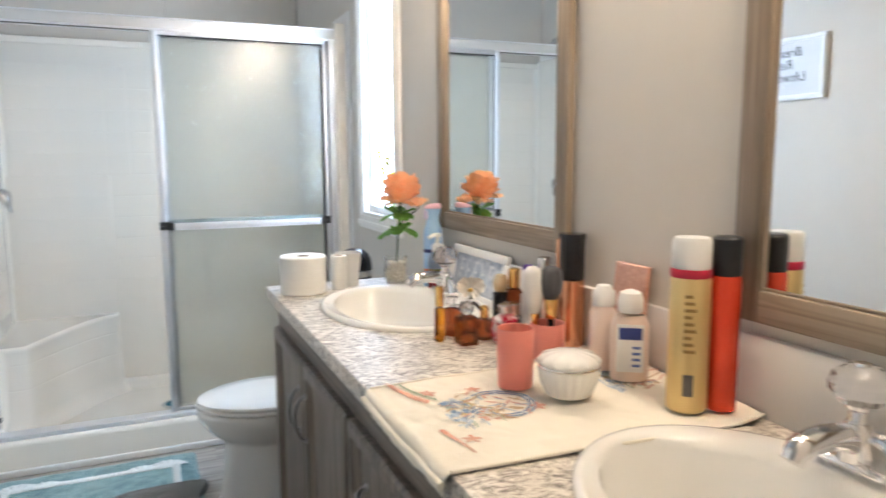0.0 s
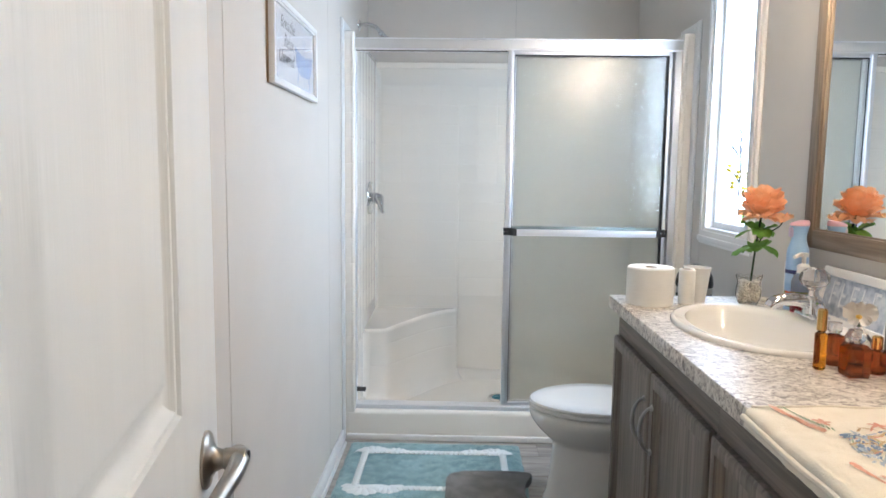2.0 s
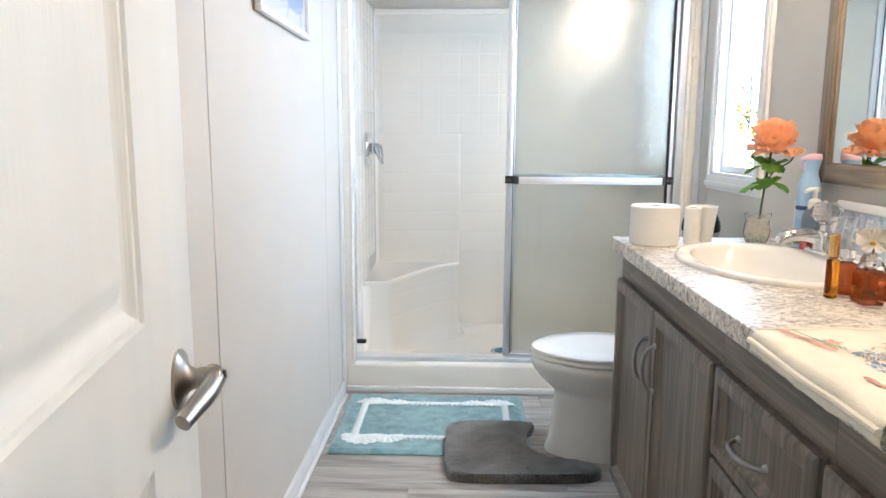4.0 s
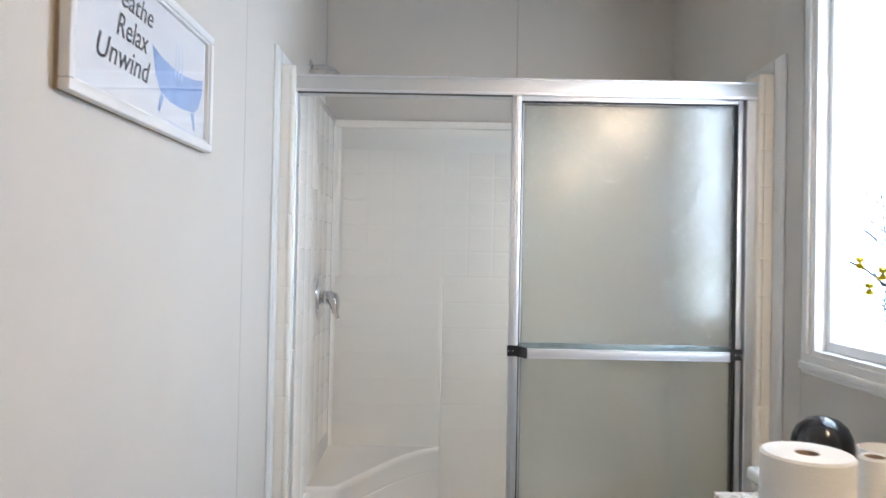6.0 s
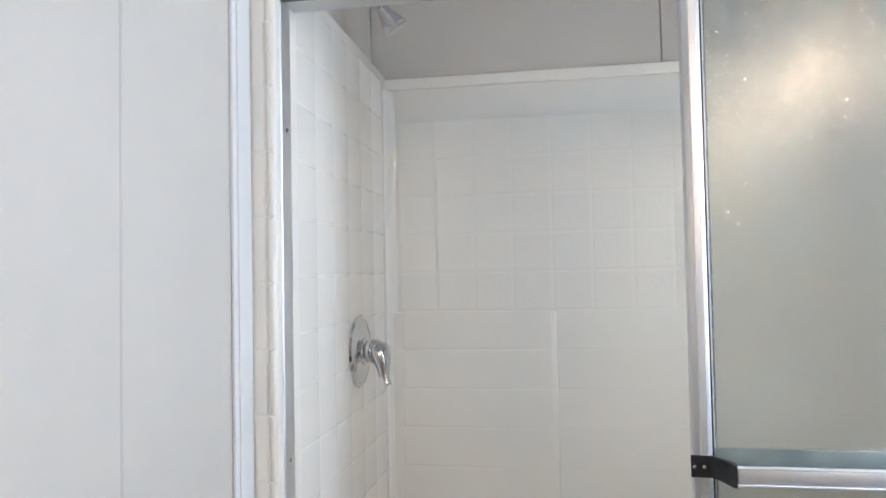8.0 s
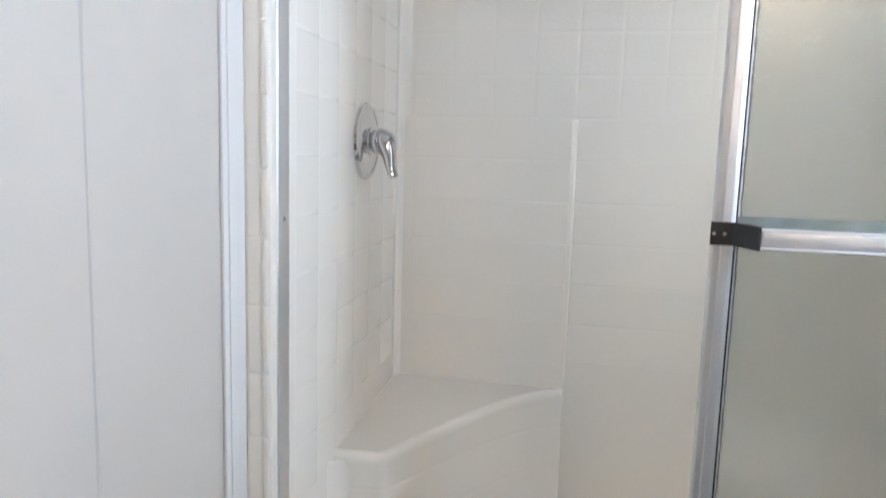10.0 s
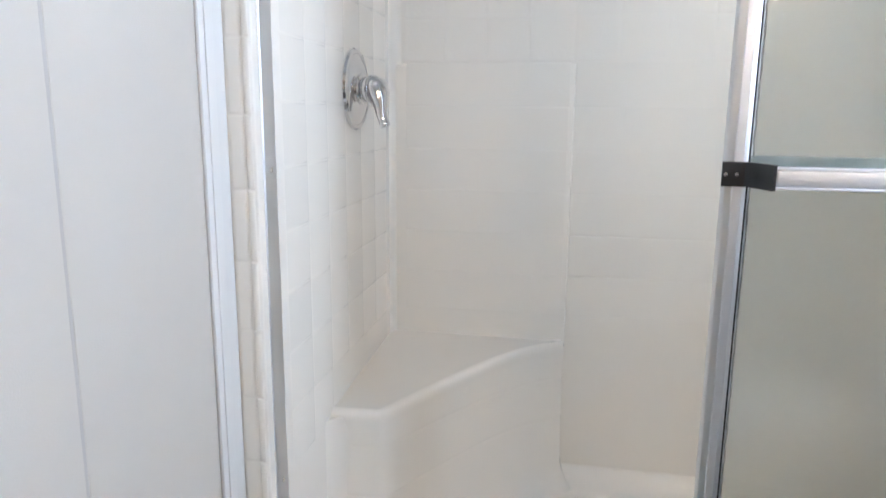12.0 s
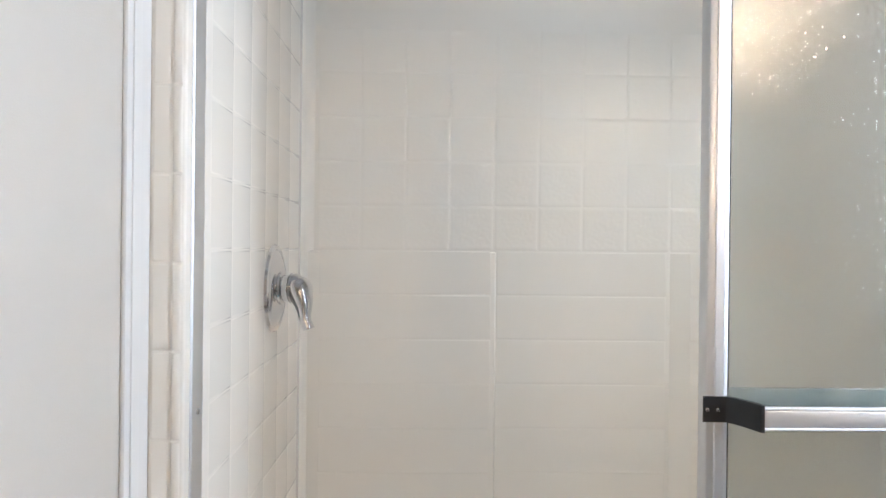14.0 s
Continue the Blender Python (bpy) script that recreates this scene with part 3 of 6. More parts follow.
# towel bar on black brackets
bm = B()
box(bm, (0.8025, -0.088, 0.9975), (1.4455, -0.074, 1.0265), 0.006, 4)
box(bm, (0.8025, -0.0890, 1.0225), (1.4455, -0.080, 1.0272), 0.0015)
box(bm, (0.8025, -0.0890, 0.9968), (1.4455, -0.080, 1.0005), 0.0012)
part("towel_bar", bm, M_ALU, outer_panel)
part("backing_strip", box(B(), (0.784, -0.0165, 1.000), (1.482, -0.0085, 1.038), 0.002, 2), M_STRIP, outer_panel, "blue-grey metal strip behind the glass")
for x, s in ((0.746, 1), (1.502, -1)):
    pts = [(x, -0.034), (x, -0.0365), (x + s * 0.006, -0.0365), (x + s * 0.030, -0.0375), (x + s * 0.038, -0.047), (x + s * 0.045, -0.064), (x + s * 0.054, -0.0905), (x + s * 0.058, -0.0905), (x + s * 0.058, -0.073), (x + s * 0.050, -0.058), (x + s * 0.040, -0.040), (x + s * 0.032, -0.0335)]
    bk = part("bar_bracket", prism(B(), pts, 0.995, 1.030), M_BLACK, outer_panel, "black plastic towel bar bracket")
    for k in (0.005, 0.020):
        part("screw", lathe(B(), [(0.0028, 0), (0.0028, 0.001), (0, 0.0016)], 10, pose(x + s * k, -0.0366, 1.012, 90, 0, 0)), M_CHROME, bk)

drain = thing("shower_drain", "chrome drain ring with a teal rubber hair catcher", "drain", pose(DX, DY, PAN + 0.006))
part("ring", lathe(B(), [(0.042, 0), (0.064, 0.0), (0.062, 0.004), (0.050, 0.0055), (0.042, 0.003)], 36), M_CHROME, drain)
bm = B()
for r in (0.037, 0.028, 0.019, 0.010):
    lathe(bm, [(r - 0.004, 0.003), (r - 0.003, 0.0075), (r, 0.0075), (r + 0.001, 0.003)], 32)
lathe(bm, [(0.042, 0.001), (0.042, 0.004), (0, 0.004)], 32)
part("hair_catcher", bm, surf("teal_rubber", (0.03, 0.20, 0.26), (0.02, 0.13, 0.18), 40, 0.5), drain, "teal rubber hair catcher")

valve = thing("shower_valve", "round chrome shower valve with a lever handle", "shower valve", pose(XL, 0.438, 1.143, 0, 90, 0))
part("escutcheon", lathe(B(), [(0.088, 0), (0.089, 0.004), (0.086, 0.009), (0.080, 0.011), (0.077, 0.0085), (0.074, 0.011), (0.060, 0.015), (0.045, 0.0165), (0, 0.017)], 44), M_CHROME, valve)
part("hub", lathe(B(), [(0.034, 0.014), (0.033, 0.020), (0.027, 0.023), (0.027, 0.034), (0.031, 0.037), (0.030, 0.052), (0.022, 0.062), (0, 0.066)], 28), M_CHROME, valve)
part("lever", tube(B(), arc([(-0.014, 0.0, 0.044), (0.004, -0.008, 0.056), (0.030, -0.016, 0.066), (0.056, -0.021, 0.070), (0.080, -0.024, 0.079)], 5), [0.020, 0.026, 0.029, 0.030, 0.030, 0.029, 0.028, 0.026, 0.024, 0.022, 0.020, 0.018, 0.0165, 0.015, 0.014, 0.013, 0.012, 0.0115, 0.012, 0.0125, 0.011], 16, 0.78), M_CHROME, valve)

head = thing("wall_shower", "small chrome shower head on a bent arm", "shower head")
part("flange", lathe(B(), [(0.032, 0), (0.03, 0.004), (0.016, 0.012), (0, 0.012)], 28, pose(0, 0.438, 2.043, 0, 90, 0)), M_CHROME, head)
part("arm", tube(B(), arc([(0.002, 0.438, 2.043), (0.050, 0.440, 2.047), (0.092, 0.446, 2.032), (0.118, 0.450, 2.004)], 5), 0.0100, 12), M_CHROME, head)
part("collar", lathe(B(), [(0.0125, -0.010), (0.0155, -0.006), (0.0155, 0.008), (0.0125, 0.012)], 20, look((0.117, 0.450, 2.005), (0.165, 0.458, 1.935)) @ pose(0, 0, 0, 180, 0, 0)), M_CHROME, head)
part("head", lathe(B(), [(0.011, 0.004), (0.014, 0.012), (0.017, 0.024), (0.026, 0.046), (0.0325, 0.064), (0.0335, 0.070), (0.029, 0.073), (0, 0.070)], 28, look((0.117, 0.450, 2.005), (0.165, 0.458, 1.935)) @ pose(0, 0, 0, 180, 0, 0)), M_CHROME, head)

# moulding that covers the joint between wall and stall
stall_trim = thing("trim", "white moulding strip along the edge of the shower stall", "trim", kind="structure")
for x0, x1 in ((0.0, 0.007), (XR - 0.007, XR)):
    part("strip", box(B(), (x0, -0.131, 0), (x1, -0.0605, 1.962), 0.0025, 2), M_TRIM, stall_trim)
    inner = (x0 + 0.007, x0 + 0.0095) if x0 == 0 else (x0 - 0.0025, x0)
    part("strip_bead", box(B(), (inner[0], -0.118, 0.0), (inner[1], -0.095, 1.962), 0.001, 2), M_TRIM, stall_trim)
part("cap", box(B(), (0.0, -0.0595, ZT + 0.012), (0.010, YB - 0.001, ZT + 0.055), 0.003), M_TRIM, stall_trim)
part("cap", box(B(), (XR - 0.010, -0.0595, ZT + 0.012), (XR, YB - 0.001, ZT + 0.055), 0.003), M_TRIM, stall_trim)

# ---- bathroom door ----
M_PINE = surf("raw_edge", (0.70, 0.69, 0.65), None, 9, 0.6)
DW = 0.828
hx, hy = 0.300, -3.012
yaw = math.degrees(math.atan2(0.150 - hx, -2.19 - hy))
door_1 = thing("door_1", "white panelled bathroom door with wood grain, standing open", "door", pose(hx, hy, 0, 0, 0, 90 - yaw), kind="structure")
# local frame: x along the leaf from the hinge, y into the wall side, z up; the face that is seen is at y = 0
P_UP = (0.135, 0.580, 0.980, 1.90)
P_LO = (0.135, 0.580, 0.20, 0.80)


def leaf_face(bm, x0, x1, z0, z1, holes):
    """The flat stiles and rails of the leaf, around its panels."""
    hx0, hx1 = holes[0][0], holes[0][1]
    box(bm, (x0, 0, z0), (hx0, 0.035, z1))
    box(bm, (hx1, 0, z0), (x1, 0.035, z1))
    zs = z0
    for h in holes:
        box(bm, (hx0, 0, zs), (hx1, 0.035, h[2]))
        zs = h[3]
    box(bm, (hx0, 0, zs), (hx1, 0.035, z1))
    return bm


part("leaf", leaf_face(B(), 0.0, DW, 0.012, 2.03, (P_LO, P_UP)), M_DOOR, door_1, smooth=20)
for a0, a1, c0, c1 in (P_LO, P_UP):
    bm = B()
    steps = ((0.0, 0.0), (0.003, 0.005), (0.008, 0.006), (0.013, 0.012), (0.024, 0.0175), (0.031, 0.0185), (0.036, 0.0175), (0.062, 0.0035), (0.066, 0.0025), (0.070, 0.0025))
    rings = [[bm.verts.new(p) for p in ((a0 + o, d, c0 + o), (a1 - o, d, c0 + o), (a1 - o, d, c1 - o), (a0 + o, d, c1 - o))] for o, d in steps]
    for u, v in zip(rings, rings[1:]):
        for k in range(4):
            bm.faces.new((u[k], u[(k + 1) % 4], v[(k + 1) % 4], v[k]))
    bm.faces.new(rings[-1])
    part("panel", bm, M_DOOR, door_1, smooth=25)
    part("panel_back", box(B(), (a0 - 0.001, 0.02, c0 - 0.001), (a1 + 0.001, 0.034, c1 + 0.001)), M_DOOR, door_1)
kx, kz = DW - 0.108, 0.864
hd = part("door_handle", lathe(B(), [(0.0415, 0), (0.042, 0.004), (0.038, 0.008), (0.026, 0.011), (0.018, 0.016), (0.0145, 0.024), (0.0145, 0.028), (0.016, 0.0285), (0.016, 0.056), (0.0145, 0.0585), (0, 0.059)], 36, pose(kx, 0, kz, 90, 0, 0)), M_NICKEL, door_1, "satin nickel lever handle")
part("lever", tube(B(), arc([(kx + 0.014, -0.050, kz + 0.002), (kx - 0.01, -0.050, kz), (kx - 0.045, -0.046, kz - 0.006), (kx - 0.085, -0.037, kz - 0.012), (kx - 0.118, -0.030, kz - 0.016)], 5), [0.0165 - 0.005 * k / 20 for k in range(21)], 14, 0.7), M_NICKEL, hd)
part("lock_button", lathe(B(), [(0.006, 0), (0.006, 0.004), (0, 0.005)], 14, pose(kx + 0.004, -0.0595, kz + 0.003, 90, 0, 0)), M_BLACK, hd)
part("latch_plate", box(B(), (DW - 0.001, 0.006, kz - 0.028), (DW + 0.0015, 0.03, kz + 0.028), 0.001), M_NICKEL, door_1)
for z in (0.25, 1.02, 1.8):
    part("hinge", lathe(B(), [(0.006, -0.045), (0.006, 0.045)], 12, pose(-0.004, 0.038, z)), M_NICKEL, door_1)

# ---- picture on the west wall ----
M_PICF = surf("white_picture_frame", (0.80, 0.79, 0.78), (0.74, 0.73, 0.72), 12, 0.35)
M_PICS = surf("raw_wood_frame_side", (0.42, 0.31, 0.20), (0.30, 0.21, 0.13), 30, 0.6, stretch=(1, 0.15, 1))
M_PAPER = surf("printed_paper", (0.68, 0.675, 0.68), (0.60, 0.60, 0.62), 4, 0.55)
M_INK = surf("black_ink", (0.03, 0.03, 0.035), None, 30, 0.5)
M_BLUE = surf("watercolour_blue", (0.27, 0.39, 0.62), (0.14, 0.23, 0.44), 38, 0.5, contrast=(0.3, 0.7))
M_BLUEP = surf("watercolour_pale", (0.50, 0.58, 0.72), (0.42, 0.5, 0.66), 22, 0.5)
PY0, PY1, PZ0, PZ1 = -1.328, -0.750, 1.527, 1.780
PD = 0.024
picture = thing("framed_picture", "white framed bathtub print lettered in black script", "picture", pose(0, PY0, PZ0, 0, 0, 90))
# local frame: x along the wall (north), y away from the room, z up; the front is at y = -PD
PW, PH, FB = PY1 - PY0, PZ1 - PZ0, 0.017
for lo, hi in (((0, 0), (PW, FB)), ((0, PH - FB), (PW, PH)), ((0, FB), (FB, PH - FB)), ((PW - FB, FB), (PW, PH - FB))):
    part("frame_bar", box(B(), (lo[0], -PD, lo[1]), (hi[0], -0.006, hi[1]), 0.003, 2), M_PICF, picture)
for lo, hi in (((FB, FB), (PW - FB, FB + 0.005)), ((FB, PH - FB - 0.005), (PW - FB, PH - FB)), ((FB, FB + 0.005), (FB + 0.005, PH - FB - 0.005)), ((PW - FB - 0.005, FB + 0.005), (PW - FB, PH - FB - 0.005))):
    part("frame_lip", box(B(), (lo[0], -PD + 0.005, lo[1]), (hi[0], -0.010, hi[1])), M_PICF, picture)
part("backing", box(B(), (0.001, -0.0058, 0.001), (PW - 0.001, -0.0005, PH - 0.001)), M_PICS, picture, "raw wooden back board")
part("print", box(B(), (FB, -0.0105, FB), (PW - FB, -0.0062, PH - FB)), M_PAPER, picture)


def lettering(word, size, x, z, parent, mat, y, shear=0.25, width=None):
    """A word in the built-in font, as a flat mesh."""
    cu = bpy.data.curves.new("word", "FONT")
    cu.body, cu.size, cu.shear, cu.extrude, cu.resolution_u = word, size, shear, 0.0002, 3
    cu.offset = 0.0002
    tmp = bpy.data.objects.new("word", cu)
    scene.collection.objects.link(tmp)
    bpy.context.view_layer.update()
    me = bpy.data.meshes.new_from_object(tmp)
    bpy.data.objects.remove(tmp)
    me.materials.clear()
    me.materials.append(mat)
    w = max(v.co.x for v in me.vertices) - min(v.co.x for v in me.vertices)
    ob = new("word", me)
    ob.parent = parent
    ob.matrix_local = pose(x, y, z, 90) @ Matrix.Diagonal((width / w if width else 1, 1, 1, 1))
    return ob


lettering("Breathe", 0.052, 0.110, 0.176, picture, M_INK, -0.0112, 0.3, 0.175)
lettering("Relax", 0.056, 0.150, 0.125, picture, M_INK, -0.0112, 0.3, 0.118)
lettering("Unwind", 0.056, 0.085, 0.075, picture, M_INK, -0.0112, 0.3, 0.188)


def flat(outline, y, name, mat, parent, label=""):
    """A flat printed shape in the picture's plane."""
    bm = B()
    f = bm.faces.new([bm.verts.new((x, y, z)) for x, z in outline])
    r = bmesh.ops.extrude_face_region(bm, geom=[f])
    for v in r["geom"]:
        if isinstance(v, bmesh.types.BMVert):
            v.co.y -= 0.0003
    return part(name, bm, mat, parent, label, 0)


tub = [(0.288, 0.150), (0.33, 0.139), (0.385, 0.133), (0.44, 0.133), (0.50, 0.140), (0.545, 0.150), (0.538, 0.118), (0.52, 0.086), (0.495, 0.071), (0.43, 0.065), (0.37, 0.066), (0.33, 0.074), (0.305, 0.100)]
flat(tub, -0.0108, "tub_print", M_BLUE, picture, "blue watercolour bathtub")
for x in (0.392, 0.407, 0.424):
    flat([(x, 0.120), (x + 0.001, 0.185), (x + 0.004, 0.185), (x + 0.005, 0.120)], -0.0112, "tap_print", M_BLUEP, picture)
flat([(0.33, 0.073), (0.315, 0.040), (0.324, 0.037), (0.343, 0.068)], -0.0108, "foot_print", M_BLUE, picture)
flat([(0.495, 0.070), (0.503, 0.032), (0.494, 0.034), (0.478, 0.066)], -0.0108, "foot_print", M_BLUE, picture)
flat([(0.33, 0.034), (0.40, 0.028), (0.52, 0.027), (0.40, 0.023)], -0.0107, "shadow_wash", M_BLUEP, picture)
pg = part("picture_glass", box(B(), (FB, -0.0155, FB), (PW - FB, -0.0142, PH - FB)), clear("picture_glass", (1, 1, 1), 0.03, 1.35), picture)
pg.visible_shadow = False

# ---- vanity ----
YV0, YV1, XF = -3.0, -0.986, 1.040
SINKS = ((1.337, -1.465, 0.222, 0.305), (1.337, -2.755, 0.222, 0.305))


def counter_top():
    """Laminate top with two oval cut-outs and a rounded front edge."""
    bm = B()
    x0, x1 = XF, XR - 0.001
    n = 48
    for (cx, cy, rx, ry), (a, b) in zip(SINKS, ((-2.11, YV1), (YV0, -2.11))):
        rx, ry = rx - 0.02, ry - 0.02
        inner, outer = [], []
        angles = sorted(set([2 * math.pi * k / n for k in range(n)] + [math.atan2(q - cy, p - cx) % (2 * math.pi) for p in (x0, x1) for q in (a, b)]))
        for t in angles:
            c, s = math.cos(t), math.sin(t)
            inner.append(bm.verts.new((cx + rx * c, cy + ry * s, CT)))
            k = min((x1 - cx) / c if c > 1e-9 else 1e9, (x0 - cx) / c if c < -1e-9 else 1e9, (b - cy) / s if s > 1e-9 else 1e9, (a - cy) / s if s < -1e-9 else 1e9)
            outer.append(bm.verts.new((cx + k * c, cy + k * s, CT)))
        m = len(angles)
        for k in range(m):
            j = (k + 1) % m
            bm.faces.new((inner[k], outer[k], outer[j], inner[j]))
    bmesh.ops.remove_doubles(bm, verts=bm.verts, dist=1e-5)
    return bm


counter = solid("countertop", counter_top(), M_GRANITE, "grey and taupe granite-patterned laminate countertop over the vanity", "countertop")
bm = box(B(), (XF, YV0, CT - 0.042), (XF + 0.022, YV1, CT - 0.0005), 0.005, 3)
part("front_edge", bm, M_GRANITE, counter)
part("end_edge", box(B(), (XF + 0.022, YV1 - 0.02, CT - 0.042), (XR - 0.001, YV1, CT - 0.0005), 0.004, 2), M_GRANITE, counter)
M_SPLASH = surf("backsplash_white", (0.74, 0.71, 0.68), (0.70, 0.67, 0.64), 8, 0.4)
splash = solid("backsplash", box(B(), (XR - 0.016, YV0, CT), (XR - 0.0005, -1.06, 1.018), 0.004, 2), M_SPLASH, "plain off-white backsplash strip behind the countertop", "backsplash")


def cabinet_door(parent, y0, y1, z0, z1, handle, fb=0.050, mat=None):
    """A framed door or drawer front with a recessed panel, facing -x."""
    x = 1.072
    name = "drawer_front" if handle == "pull" else "cabinet_door"
    bm = B()
    th = 0.021
    steps = ((0.0, 0.0, 0), (0.0, -th + 0.006, 0), (0.004, -th + 0.002, 0), (0.009, -th, 0), (fb - 0.016, -th, 0), (fb - 0.0145, -th + 0.003, 0), (fb - 0.012, -th + 0.0035, 0), (fb - 0.001, -th + 0.015, 0), (fb + 0.002, -th + 0.017, 0), (fb + 0.005, -th + 0.017, 0))
    rings = [[bm.verts.new((x + d, a, c)) for a, c in ((y0 + o, z0 + o), (y1 - o, z0 + o), (y1 - o, z1 - o), (y0 + o, z1 - o))] for o, d, _ in steps]
    for u, v in zip(rings, rings[1:]):
        for k in range(4):
            bm.faces.new((u[k], u[(k + 1) % 4], v[(k + 1) % 4], v[k]))
    bm.faces.new(rings[-1])
    d = part(name, bm, mat or M_CAB, parent, smooth=25)
    if handle == "pull":
        yc, zc = (y0 + y1) / 2, (z0 + z1) / 2
        ends = ((yc - 0.055, zc), (yc + 0.055, zc))
    else:
        yc = y0 + 0.035 if handle == "near" else y1 - 0.035
        ends = ((yc, z1 - 0.085), (yc, z1 - 0.205))
    (ya, za), (yb, zb) = ends
    fx = x - th
    pts = arc([(fx + 0.002, ya, za), (fx - 0.012, ya + (yb - ya) * 0.03, za + (zb - za) * 0.03), (fx - 0.027, ya + (yb - ya) * 0.22, za + (zb - za) * 0.22), (fx - 0.032, (ya + yb) / 2, (za + zb) / 2), (fx - 0.027, ya + (yb - ya) * 0.78, za + (zb - za) * 0.78), (fx - 0.012, ya + (yb - ya) * 0.97, za + (zb - za) * 0.97), (fx + 0.002, yb, zb)], 4)
    h = part("handle", tube(B(), pts, [0.0052 if 6 < k < 18 else 0.0042 for k in range(len(pts))], 10), M_PULL, d, "pewter arched pull")
    for q, w in ends:
        part("rosette", lathe(B(), [(0.009, 0), (0.008, 0.003), (0.005, 0.006), (0, 0.006)], 14, pose(fx, q, w, 0, -90, 0)), M_PULL, d)
    return d


def carcass(y0, y1, label):
    c = thing("vanity_cabinet", label, "cabinet", pose(0, 0, 0), "vanity units")
    bm = box(B(), (1.075, y0 + 0.0005, 0.08), (XR - 0.002, y1 - 0.0005, CT - 0.3))
    for a, b in ((y0 + 0.0005, y0 + 0.018), (y1 - 0.018, y1 - 0.0005)):
        box(bm, (1.075, a, CT - 0.3), (XR - 0.002, b, CT - 0.043))
    part("body", bm, M_CAB, c)
    part("face_rail", box(B(), (1.072, y0 + 0.0005, 0.765), (1.09, y1 - 0.0005, CT - 0.043)), M_CABH, c)
    part("face_frame", box(B(), (1.0725, y0 + 0.0005, 0.08), (1.0745, y1 - 0.0005, 0.765)), M_CAB, c)
    part("toe_kick", box(B(), (1.135, y0 + 0.0005, 0), (XR - 0.002, y1 - 0.0005, 0.08)), M_CAB, c)
    return c


c1 = carcass(-1.893, -1.012, "grey-brown wood vanity cabinet with two framed doors")
cabinet_door(c1, -1.456, -1.030, 0.10, 0.762, "near")
cabinet_door(c1, -1.885, -1.464, 0.10, 0.762, "far")
c2 = carcass(-2.305, -1.893, "grey-brown wood vanity drawer unit with three drawers")
for z0, z1 in ((0.585, 0.762), (0.355, 0.575), (0.10, 0.345)):
    cabinet_door(c2, -2.295, -1.903, z0, z1, "pull", 0.045)
c3 = carcass(YV0 + 0.002, -2.305, "grey-brown wood vanity cabinet with two doors by the doorway")
cabinet_door(c3, -2.648, -2.313, 0.10, 0.762, "near")
cabinet_door(c3, -2.99, -2.656, 0.10, 0.762, "far")


def sink(cx, cy, rx, ry):
    s = thing("sink", "oval biscuit-white drop-in sink with a rolled rim", "sink", pose(cx, cy, CT), "bathroom sinks")
    n, bm = 56, B()
    prof = ((1.0, 0.0005), (1.0, 0.006), (0.985, 0.0115), (0.95, 0.0135), (0.91, 0.012), (0.885, 0.006), (0.868, -0.006), (0.83, -0.035), (0.76, -0.075), (0.63, -0.115), (0.42, -0.14), (0.15, -0.150), (0.10, -0.151))
    rings = []
    for f, z in prof:
        off = -0.022 * max(0, min(1, (0.95 - f) / 0.1))      # the bowl sits forward, the tap ledge behind
        rings.append([bm.verts.new((off + (rx * f - (0.03 if f < 0.9 else 0)) * math.cos(2 * math.pi * k / n), ry * f * math.sin(2 * math.pi * k / n), z)) for k in range(n)])
    for a, b in zip(rings, rings[1:]):
        for k in range(n):
            bm.faces.new((a[k], a[(k + 1) % n], b[(k + 1) % n], b[k]))
    bm.faces.new(rings[-1])
    part("basin", bm, M_SINK, s, smooth=60)
    part("drain_ring", lathe(B(), [(0.012, -0.149), (0.022, -0.149), (0.021, -0.1465), (0.013, -0.147)], 24, pose(-0.022, 0, 0)), M_CHROME, s)
    return s


for sk in SINKS:
    sink(*sk)

M_CRYSTAL = clear("acrylic_crystal", (0.97, 0.98, 1.0), 0.03, 1.49)
M_CRYSTAL.node_tree.nodes["Principled BSDF"].inputs["Transmission Weight"].default_value = 0.92
M_TAP = surf("polished_tap_chrome", (0.84, 0.84, 0.85), (0.76, 0.76, 0.78), 12, 0.07, metal=1.0, rvar=0.04)


